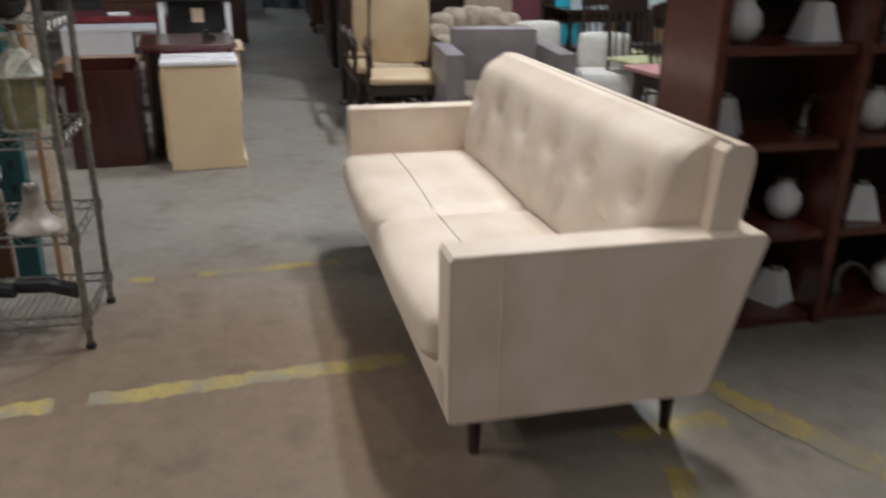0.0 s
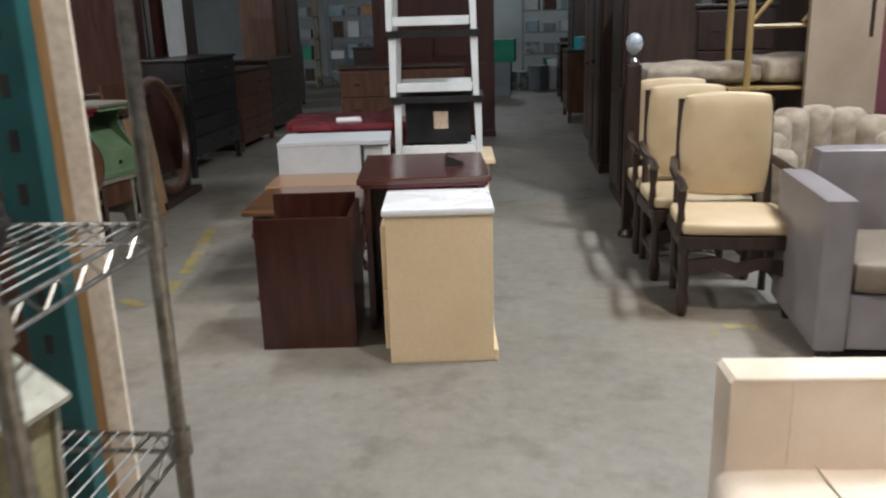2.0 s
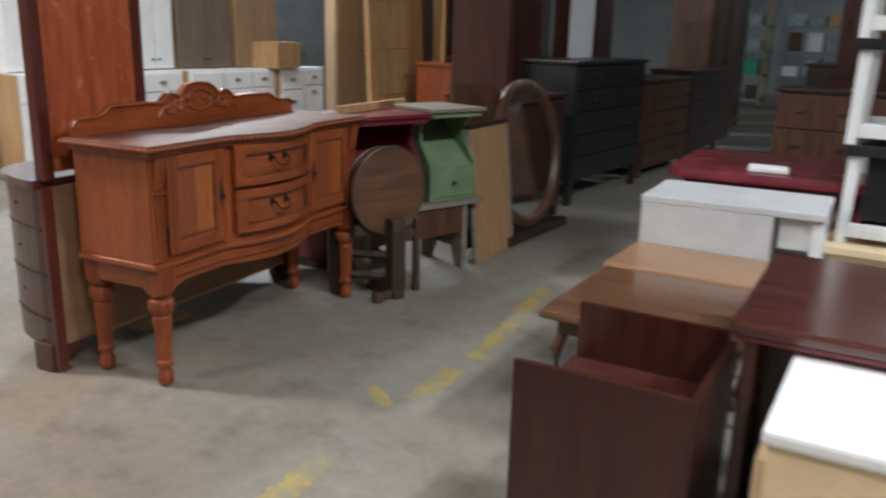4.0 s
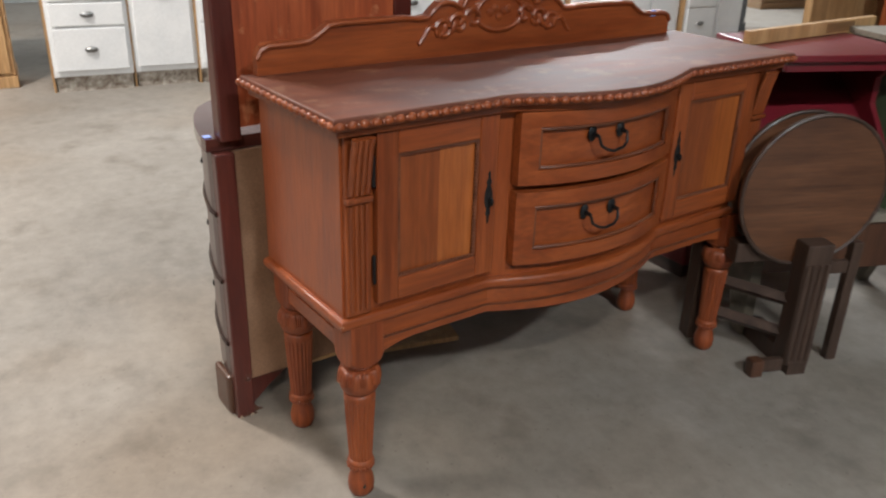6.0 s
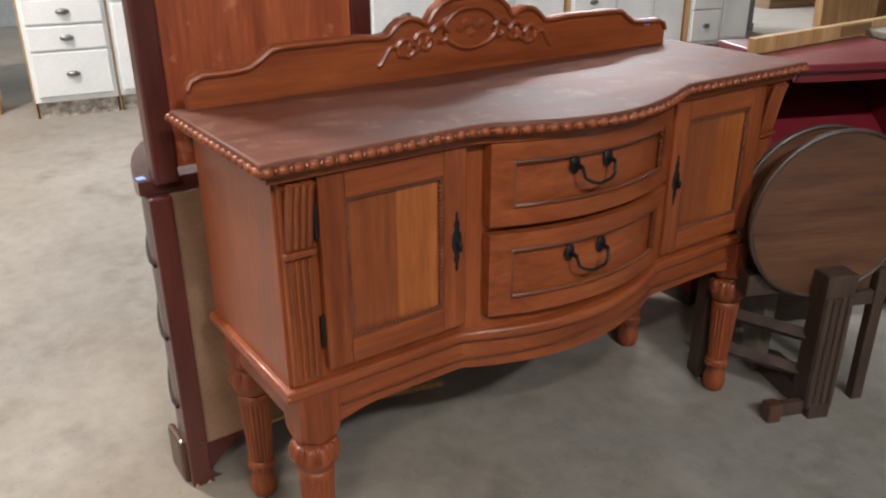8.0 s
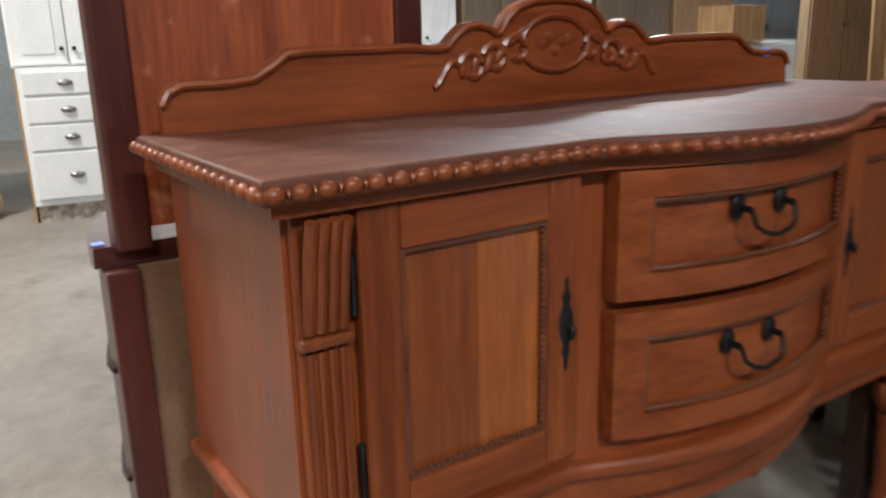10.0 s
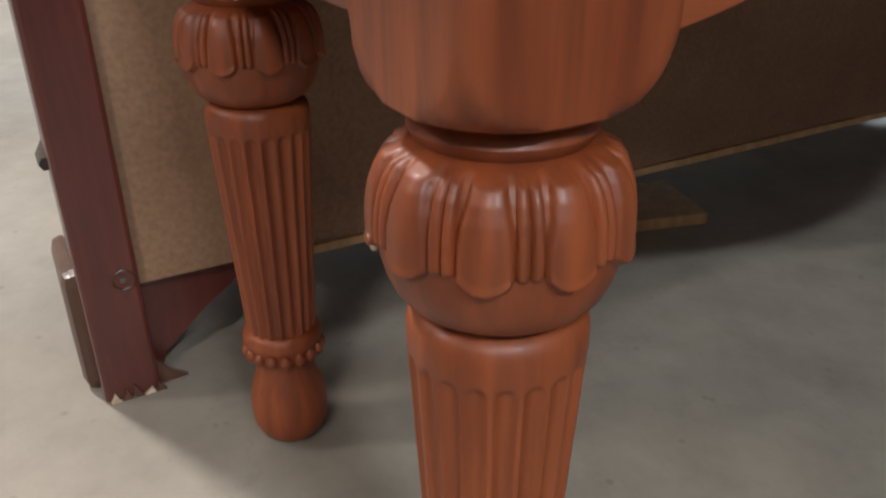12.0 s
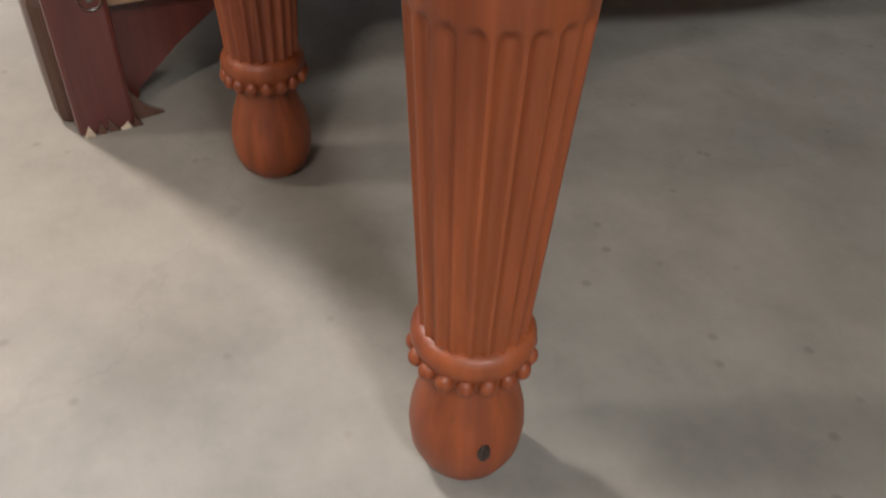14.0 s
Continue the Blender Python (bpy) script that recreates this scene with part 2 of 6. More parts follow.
IRON = surface("black_iron", (0.012, 0.012, 0.013), (0.03, 0.03, 0.03), 0.45, 20, metal=0.6)
MAHOGANY = streaked(wood("mahogany", (0.034, 0.008, 0.006), (0.058, 0.015, 0.01), 0.33, "z", 0.3), "z", 0.6)
MAHOGANY_X = wood("mahogany_top", (0.05, 0.013, 0.01), (0.085, 0.026, 0.02), 0.18, "x", 0.6)
WALNUT = wood("walnut", (0.05, 0.02, 0.011), (0.1, 0.042, 0.022), 0.4, "z")
LEAFWOOD = streaked(wood("oval_leaf_wood", (0.085, 0.034, 0.015), (0.15, 0.062, 0.027), 0.55, "x"), "x", 0.55)
WALNUT_X = streaked(wood("walnut_top", (0.1, 0.045, 0.022), (0.17, 0.08, 0.04), 0.2, "x", 0.5), "x", 0.6)
DARK = wood("dark_stain", (0.016, 0.009, 0.007), (0.04, 0.02, 0.014), 0.4, "z")
EBONY = surface("ebonised_wood", (0.01, 0.01, 0.011), (0.022, 0.021, 0.022), 0.35, 8, grain_mix=0.15)
REDWOOD = streaked(wood("red_stained_panel", (0.3, 0.06, 0.02), (0.46, 0.11, 0.035), 0.5, "z", 0.1, wear=(0.55, 0.2, 0.09), wear_at=0.58), "z", 0.6)
MAROON = surface("maroon_paint", (0.12, 0.008, 0.014), (0.17, 0.014, 0.022), 0.35, 5, coat=0.2, grain_mix=0.15)
RED_TOP = surface("red_lacquer", (0.13, 0.01, 0.018), (0.2, 0.02, 0.03), 0.25, 5, coat=0.4, grain_mix=0.15)
RED_POST = wood("red_mahogany", (0.06, 0.012, 0.009), (0.1, 0.022, 0.015), 0.35, "z", 0.3)
GREEN = surface("green_paint", (0.1, 0.16, 0.085), (0.17, 0.24, 0.13), 0.5, 6, wear=(0.2, 0.17, 0.11), grain_mix=0.15)
PLY = surface("hardboard", (0.2, 0.105, 0.055), (0.27, 0.15, 0.085), 0.7, 9, fine=210, wear=(0.12, 0.065, 0.035), wear_at=0.7)
OAK_DARK = wood("dark_oak_stain", (0.16, 0.08, 0.03), (0.24, 0.12, 0.05), 0.5, "x", 0)
PINE = streaked(wood("pine", (0.42, 0.24, 0.1), (0.55, 0.35, 0.17), 0.5, "z", 0), "z", 0.65)
GREYWOOD = wood("weathered_wood", (0.14, 0.125, 0.1), (0.24, 0.215, 0.17), 0.6, "x", 0)
CREAM = surface("cream_paint", (0.74, 0.57, 0.36), (0.82, 0.64, 0.42), 0.45, 3, bump=0.04, grain_mix=0.15)
WHITE_TOP = surface("white_laminate", (0.8, 0.8, 0.82), (0.86, 0.86, 0.87), 0.3, 3, bump=0.02, grain_mix=0.15)
WHITE = surface("white_cabinet_paint", (0.72, 0.74, 0.75), (0.82, 0.83, 0.83), 0.4, 4, bump=0.03, grain_mix=0.15)
OFFWHITE = surface("chipped_white_paint", (0.62, 0.64, 0.66), (0.74, 0.75, 0.76), 0.5, 6, wear=(0.4, 0.34, 0.27), wear_at=0.7, grain_mix=0.15)
TOEKICK = surface("scuffed_kick", (0.12, 0.08, 0.05), (0.5, 0.46, 0.4), 0.7, 25)
LEATHER = surface("ivory_leather", (0.64, 0.53, 0.42), (0.76, 0.66, 0.56), 0.5, 5, bump=0.15, fine=160, grain_mix=0.15)
CREAM_CLOTH = surface("cream_vinyl", (0.44, 0.33, 0.2), (0.54, 0.42, 0.27), 0.5, 5, bump=0.1, fine=200, grain_mix=0.15)
GREY_CLOTH = surface("lilac_grey_vinyl", (0.175, 0.158, 0.165), (0.235, 0.212, 0.222), 0.45, 6, bump=0.12, fine=200, grain_mix=0.15)
TAUPE = surface("taupe_seat_cloth", (0.14, 0.108, 0.08), (0.2, 0.16, 0.12), 0.6, 8, fine=220)
FLORAL = surface("faded_floral_cloth", (0.2, 0.15, 0.11), (0.36, 0.3, 0.23), 0.8, 14, fine=200, sheen=0.2)
CHROME = surface("zinc_wire", (0.24, 0.23, 0.21), (0.36, 0.35, 0.33), 0.36, 30, metal=1.0, bump=0.03)
PEWTER = surface("pewter_pull", (0.2, 0.2, 0.2), (0.35, 0.35, 0.35), 0.35, 30, metal=1.0)
TEAL = surface("teal_rack_paint", (0.006, 0.06, 0.064), (0.012, 0.095, 0.1), 0.45, 7, wear=(0.1, 0.1, 0.09), wear_at=0.7, grain_mix=0.15)
BLACK = surface("black_plastic", (0.012, 0.012, 0.013), (0.025, 0.025, 0.026), 0.5, 10)
LANTERN = surface("tarnished_lantern", (0.28, 0.27, 0.22), (0.5, 0.48, 0.4), 0.55, 24, metal=0.3, wear=(0.16, 0.22, 0.2), wear_at=0.55, grain_mix=0.15)
SEEDY = surface("stained_glass_pane", (0.5, 0.46, 0.26), (0.66, 0.62, 0.42), 0.25, 16)
TAG = surface("manila_tag", (0.65, 0.48, 0.24), (0.72, 0.55, 0.3), 0.7, 6, grain_mix=0.15)
BOARD = surface("tan_board", (0.24, 0.18, 0.13), (0.31, 0.24, 0.18), 0.7, 4, grain_mix=0.15)
BRASSY = wood("yellow_bamboo", (0.24, 0.16, 0.06), (0.34, 0.23, 0.09), 0.45, "z")
BLUE_TAG = surface("blue_sticker", (0.25, 0.35, 0.75), (0.3, 0.42, 0.85), 0.5, 8, bump=0, grain_mix=0.15)
PAPER = surface("paper_label", (0.55, 0.42, 0.3), (0.68, 0.55, 0.42), 0.7, 40, bump=0)
GREEN_BIN = surface("green_plastic", (0.01, 0.2, 0.12), (0.02, 0.26, 0.16), 0.4, 6, grain_mix=0.15)
GREY_STEEL = surface("grey_steel", (0.17, 0.19, 0.21), (0.24, 0.26, 0.28), 0.4, 4, metal=0.2, grain_mix=0.15)
CLUTTER = surface("mixed_clutter", (0.06, 0.08, 0.08), (0.4, 0.44, 0.44), 0.6, 9)
PINK = surface("dusty_pink_cloth", (0.3, 0.14, 0.14), (0.38, 0.2, 0.19), 0.8, 8)


def silver_mirror():
    m, nodes, links, p = material("mirror_silver")
    p.inputs["Base Color"].default_value = (0.75, 0.78, 0.8, 1)
    p.inputs["Metallic"].default_value, p.inputs["Roughness"].default_value = 1, 0.06
    return m


MIRROR = silver_mirror()

# ---- the hall ----
X0, X1, Y0, Y1, H = -12.0, 11.0, -6.0, 27.0, 5.2
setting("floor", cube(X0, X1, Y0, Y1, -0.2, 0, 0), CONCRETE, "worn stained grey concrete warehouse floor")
setting("ceiling", cube(X0, X1, Y0, Y1, H, H + 0.2, 0), DECK, "plain pale warehouse ceiling")
setting("wall_west", cube(X0 - 0.2, X0, Y0, Y1, -0.2, H + 0.2, 0), WALL, "plain painted block wall")
setting("wall_east", cube(X1, X1 + 0.2, Y0, Y1, -0.2, H + 0.2, 0), WALL, "plain painted block wall")
setting("wall_south", cube(X0 - 0.2, X1 + 0.2, Y0 - 0.2, Y0, -0.2, H + 0.2, 0), WALL, "plain painted block wall")
setting("wall_north", cube(X0 - 0.2, X1 + 0.2, Y1, Y1 + 0.2, -0.2, H + 0.2, 0), WALL, "plain pale wall at the hall's far end")

# tube lights of the hall, with two fill lamps added among them
COOL = (0.88, 0.95, 1.0)
WARM = (1.0, 0.965, 0.92)
strip_lamp(1.8, 4.1, 4.9, 1.0, 230, WARM)
strip_lamp(-5.9, 4.7, 4.9, 0.6, 345, WARM)
# assumed fill lamp, added to brighten the bookcase front and sofa arm
strip_lamp(1.5, -1.5, 4.9, 1.2, 115, WARM)
strip_lamp(-4.3, 1.4, 4.9, 2.4, 190, WARM)
strip_lamp(2.5, 7.0, 4.9, 0.9, 330, COOL)
strip_lamp(-9.6, 12.6, 4.9, 2.4, 560, COOL)
# fill lamp added to brighten the white cabinets and pine doors
strip_lamp(-5.7, 9.9, 4.9, 2.0, 95, COOL)
strip_lamp(-0.8, 16.5, 4.9, 2.4, 35, COOL)
strip_lamp(5.5, 7.0, 4.9, 2.4, 70, COOL)
strip_lamp(-0.5, 25.6, 4.7, 3.0, 95, COOL)

# painted lane lines on the floor
LIFT = iter(range(100))


def line(x0, y0, x1, y1, w):
    lift = 0.0012 + 0.0003 * next(LIFT)
    d = Vector((x1 - x0, y1 - y0, 0))
    L = d.length
    a = math.degrees(math.atan2(d.y, d.x))
    bm = bmesh.new()
    n = max(2, int(L / 0.025))
    rng = random.Random(int(L * 1000))
    edge = [[], []]
    for i in range(n + 1):
        for k, s in enumerate((-1, 1)):
            edge[k].append(bm.verts.new((L * i / n, s * w / 2 * rng.uniform(0.6, 1.1), lift)))
    for i in range(n):
        if noise.noise(Vector((x0 * 5 + i * 0.11, y0 * 3, 0.5))) > -0.3:
            bm.faces.new((edge[0][i], edge[0][i + 1], edge[1][i + 1], edge[1][i]))
    ob = setting("floor_line", bm, YELLOW, "worn yellow lane line painted on the floor")
    ob.matrix_world = pose(x0, y0, 0, 0, 0, a)


line(-1.0, 3.33, 0.5, 3.47, 0.1)
line(-0.55, 4.35, 0.42, 4.44, 0.07)
line(-1.87, 6.0, -2.02, 7.6, 0.11)
line(-2.02, 7.6, -2.25, 8.6, 0.1)
line(-2.17, 6.98, -1.93, 6.86, 0.07)
line(-1.6, 5.2, -1.87, 6.0, 0.1)
line(1.1, 2.55, 1.25, 3.0, 0.1)
line(1.05, 2.86, 1.4, 2.92, 0.1)
line(1.45, 3.1, 1.9, 2.2, 0.12)
line(0.8, 6.62, 1.1, 6.6, 0.06)
line(0.84, 6.15, 0.9, 6.62, 0.06)


# ---- carved sideboard ----
L, D = 1.425, 0.43
BOW0, BOW1 = 0.42, 0.985


def bow(u, depth, power=0.8):
    s = (u - BOW0) / (BOW1 - BOW0)
    return depth * math.sin(math.pi * s) ** power if 0 < s < 1 else 0.0


def front_line(u0, u1, v, depth, n=36, power=0.8):
    us = [u0 + (u1 - u0) * i / n for i in range(n + 1)]
    return [(u, v - bow(u, depth, power)) for u in us]


def slab(u0, u1, v0, v1, z0, z1, depth, power=0.8, bevel=0.0):
    bm = prism(front_line(u0, u1, v0, depth, 36, power) + [(u1, v1), (u0, v1)], z0, z1)
    if bevel:
        bmesh.ops.bevel(bm, geom=[e for e in bm.edges if abs(e.verts[0].co.z - e.verts[1].co.z) < 1e-5], offset=bevel, segments=3, profile=0.5, affect="EDGES")
    return bm


def curved_panel(u0, u1, z0, z1, v, depth, thick, n=24):
    """A front board between u0 and u1 that follows the bow; thick is how far it stands out."""
    pts = front_line(u0, u1, v - thick, depth, n) + [(u, w) for u, w in reversed(front_line(u0, u1, v, depth, n))]
    return prism(pts, z0, z1)


def bead_row(points, r, bm=None, long=1.0, fine=1):
    bm = bm or bmesh.new()
    for p, d in points:
        q = Vector(d).to_track_quat("X", "Z").to_matrix().to_4x4()
        m = Matrix.Translation(p) @ q @ Matrix.Diagonal((long, 1, 1, 1))
        bmesh.ops.create_icosphere(bm, subdivisions=fine, radius=r, matrix=m)
    return bm


def along(points, step):
    """Places and directions at even steps along a line of points."""
    out, left = [], 0.0
    pts = [Vector(p) for p in points]
    for a, b in zip(pts, pts[1:]):
        n = (b - a).length
        t = left
        while t < n:
            out.append((a + (b - a) * t / n, (b - a).normalized()))
            t += step
        left = t - n
    return out


def smoothed(lo, hi, x):
    t = max(0.0, min(1.0, (x - lo) / (hi - lo)))
    return t * t * (3 - 2 * t)


def leg_block():
    """The square head of a leg, turned round at its lower end."""
    rows = []
    for z in (0.472, 0.398, 0.3945, 0.391, 0.387, 0.383, 0.379, 0.375, 0.371, 0.368, 0.366):
        k = max(0.0, min(1.0, (0.398 - z) / 0.031))
        rows.append((0.0555 - 0.018 * (1 - math.sqrt(1 - k * k)), z))
    bm = bmesh.new()
    seg, rings = 72, []
    for lim, z in rows:
        ring = []
        for i in range(seg):
            a = 2 * math.pi * i / seg
            r = min(lim, 0.0405 / max(abs(math.cos(a)), abs(math.sin(a))))
            ring.append(bm.verts.new((r * math.cos(a), r * math.sin(a), z)))
        rings.append(ring)
    for p, q in zip(rings, rings[1:]):
        for i in range(seg):
            bm.faces.new((p[i], p[(i + 1) % seg], q[(i + 1) % seg], q[i]))
    bm.faces.new(rings[0]), bm.faces.new(rings[-1])
    bmesh.ops.recalc_face_normals(bm, faces=bm.faces)
    return bm


BULB = [(0.029, 0.368), (0.029, 0.364), (0.0325, 0.362), (0.0338, 0.359), (0.0325, 0.356), (0.0305, 0.354), (0.035, 0.3525), (0.039, 0.3495), (0.042, 0.345), (0.0442, 0.339), (0.0455, 0.332), (0.0459, 0.325), (0.0457, 0.3187), (0.0449, 0.3117), (0.0432, 0.3046), (0.0405, 0.2984), (0.0365, 0.2933), (0.032, 0.2905), (0.0295, 0.289), (0.029, 0.2859)]


def bulb_radius(z):
    for (r0, z0), (r1, z1) in zip(BULB, BULB[1:]):
        if z1 <= z <= z0:
            return r0 + (r1 - r0) * (z0 - z) / max(1e-9, z0 - z1)
    return BULB[-1][0]


def leaf_relief(z, a):
    """Height of the carved leaves over the bulb: ten broad leaves with a pair of ribs between neighbours."""
    d = (math.degrees(a) + 93 + 18) % 36 - 18
    top = smoothed(0.3535, 0.349, z)
    w = 8.0 + 3.6 * smoothed(0.352, 0.328, z)
    tip = 0.3145 + 0.008 * (1 - math.sqrt(max(0.0, 1 - min(1.0, abs(d) / 11.8) ** 2)))
    e = abs(d) / w
    edge = smoothed(tip - 0.0008, tip + 0.0012, z)
    rim = 0.0009 * smoothed(tip + 0.005, tip + 0.0012, z)
    leaf = (0.0021 + 0.0016 * max(0.0, 1 - e * e) + rim) * smoothed(1.12, 0.84, e) * edge
    q = abs(abs(d) - 15.1) / 3.0
    t2 = 0.3195 + 0.0015 * q * q
    rib = 0.0028 * math.sqrt(max(0.0, 1 - min(1.0, q) ** 2)) * smoothed(t2 - 0.0006, t2 + 0.0012, z)
    return max(leaf, rib) * top


def carved_bulb():
    zs = [r[1] for r in BULB[:6]] + list(np.linspace(0.3535, 0.308, 56)) + [0.304, 0.301] + [r[1] for r in BULB[15:]]
    return lathe([(bulb_radius(z), z) for z in zs], 360, lambda z, a: 1 + leaf_relief(z, a) / bulb_radius(z))


def flute(z, a):
    """Twenty shallow hollows between narrow ridges, with rounded upper ends."""
    f = abs((a / (2 * math.pi) * 20) % 1 - 0.5) * 2
    hollow = max(0.0, 1 - (f / 0.8) ** 2)
    top = smoothed(0.2705 - 0.003 * f * f, 0.2655 - 0.003 * f * f, z)
    return 1 - 0.075 * hollow * top * smoothed(0.1, 0.106, z)


def fluted_shaft():
    rows = [(0.029, 0.289), (0.0325, 0.2872), (0.0347, 0.2845), (0.0357, 0.281), (0.0359, 0.277), (0.0358, 0.273)]
    for z in (0.271, 0.27, 0.269, 0.268, 0.267, 0.266, 0.265, 0.264, 0.263, 0.2615, 0.259, 0.255, 0.24, 0.22, 0.2, 0.18, 0.16, 0.14, 0.12, 0.108, 0.105, 0.102, 0.099):
        rows.append((0.0266 + 0.0092 * (z - 0.1) / 0.171, z))
    return lathe(rows, 240, flute)


LEG_SHAPES = {}


def leg_part(name, build, parent, u, v, label):
    """A part of a leg at its place; alike parts share one mesh."""
    if name in LEG_SHAPES:
        ob = new(name, LEG_SHAPES[name])
        ob.parent = parent
        if label:
            tagged(ob, label)
    else:
        ob = part(name, build(), LEG_WOOD, parent, label, True)
        LEG_SHAPES[name] = ob.data
    if parent.parent is None:
        ob.matrix_local = pose(u, v, 0)
    return ob


def turned_leg(parent, u, v, chips=()):
    leg = leg_part("leg", leg_block, parent, u, v, "")
    leg_part("bulb", carved_bulb, leg, u, v, "carved bulb with a ring of leaves")
    leg_part("shaft", fluted_shaft, leg, u, v, "tapering fluted shaft")
    leg_part("beaded_ring", lambda: lathe([(0.0262, 0.106), (0.029, 0.104), (0.0308, 0.1005), (0.0312, 0.096), (0.03, 0.092), (0.0285, 0.09), (0.0285, 0.085), (0.0255, 0.081), (0.022, 0.079)], 48), leg, u, v, "beaded collar")
    bead = lambda: bead_row([(Vector((0, 0, 0)), (0, 0, 1))], 0.0047, None, 1.25, 2)
    for i in range(17):
        ob = leg_part("bead", bead, leg, u, v, "")
        ob.matrix_local = pose(0.0287 * math.cos(2 * math.pi * i / 17), 0.0287 * math.sin(2 * math.pi * i / 17), 0.0868)
    leg_part("foot", lambda: lathe([(0.021, 0.082), (0.0212, 0.076), (0.0232, 0.066), (0.0272, 0.055), (0.0302, 0.043), (0.0313, 0.032), (0.03, 0.018), (0.0255, 0.007), (0.018, 0.0), (0.002, 0.0)], 48), leg, u, v, "bulbous turned foot")
    for a, z, r, mat, name in chips:
        rad = (0.0478 if z > 0.28 else bulb_foot(z)) - 0.0006
        bm = bmesh.new()
        bmesh.ops.create_icosphere(bm, subdivisions=2, radius=r, matrix=Matrix.Diagonal((0.55, 0.8, 1.3, 1)))
        for w in bm.verts:
            w.co += 0.25 * r * noise.noise_vector(w.co * 400 + Vector((a, 0, 0)))
        ob = part(name, bm, mat, leg, "pale chip of bare wood" if mat is CHIPPED else "dark nick in the wood")
        ob.matrix_local = pose(rad * math.cos(radians(a)), rad * math.sin(radians(a)), z, 0, 0, a)


def bulb_foot(z):
    return 0.0313 - 0.9 * (z - 0.032) ** 2 / 0.03


def panelled_door(parent, u0, u1, z0, z1, v, knob_right):
    door = part("door", bmesh.new(), CHERRY_Z, parent, "panelled door with two-tone veneer")
    w = 0.05
    for a, b, c, d, mat in ((u0, u0 + w, z0, z1, CHERRY_Z), (u1 - w, u1, z0, z1, CHERRY_Z), (u0 + w, u1 - w, z1 - w, z1, CHERRY), (u0 + w, u1 - w, z0, z0 + w, CHERRY)):
        part("rail" if mat is CHERRY else "stile", cube(a, b, v - 0.02, v, c, d, 0.004), mat, door)
    mid = (u0 + u1) / 2 + 0.005
    part("veneer", cube(u0 + w, mid, v - 0.008, v, z0 + w, z1 - w, 0), VENEER_DARK, door, "darker book-matched veneer")
    part("veneer", cube(mid, u1 - w, v - 0.0078, v, z0 + w, z1 - w, 0), VENEER_LIGHT, door, "lighter book-matched veneer")
    e = 0.006
    a, b, c, d = u0 + w + e, u1 - w - e, z0 + w + e, z1 - w - e
    frame_bm = bmesh.new()
    for q in (cube(a - e, b + e, v - 0.016, v - 0.006, c - e, c, 0), cube(a - e, b + e, v - 0.016, v - 0.006, d, d + e, 0), cube(a - e, a, v - 0.016, v - 0.006, c, d, 0), cube(b, b + e, v - 0.016, v - 0.006, c, d, 0)):
        me = bpy.data.meshes.new("tmp")
        q.to_mesh(me)
        q.free()
        frame_bm.from_mesh(me)
        bpy.data.meshes.remove(me)
    bead_row(along([(a, v - 0.015, c), (b, v - 0.015, c)], 0.0085) + along([(b, v - 0.015, c), (b, v - 0.015, d)], 0.0085), 0.0042, frame_bm)
    part("beading", frame_bm, BEAD, door, "dark beaded moulding")
    k = u1 - 0.022 if knob_right else u0 + 0.022
    zc = (z0 + z1) / 2
    plate = lathe([(0.001, 0.062), (0.004, 0.055), (0.003, 0.048), (0.008, 0.035), (0.005, 0.028), (0.011, 0.012), (0.012, 0), (0.011, -0.012), (0.005, -0.028), (0.008, -0.035), (0.003, -0.048), (0.004, -0.055), (0.001, -0.062)], 12)
    bmesh.ops.transform(plate, matrix=Matrix.Translation((k, v - 0.02, zc)) @ Matrix.Diagonal((1, 0.35, 1, 1)), verts=plate.verts)
    tube([(k, v - 0.02, zc), (k + 0.001, v - 0.03, zc - 0.004)], 0.004, 8, plate)
    bmesh.ops.create_icosphere(plate, subdivisions=2, radius=0.006, matrix=Matrix.Translation((k + 0.001, v - 0.031, zc - 0.008)) @ Matrix.Diagonal((0.8, 0.7, 1.7, 1)))
    part("door_handle", plate, IRON, door, "black iron keyhole plate and drop", True)
    h = u0 - 0.004 if knob_right else u1 + 0.004
    for z in (z0 + 0.08, z1 - 0.08):
        part("hinge", tube([(h, v - 0.012, z - 0.032), (h, v - 0.012, z + 0.032)], 0.004), IRON, door, "thin dark hinge")


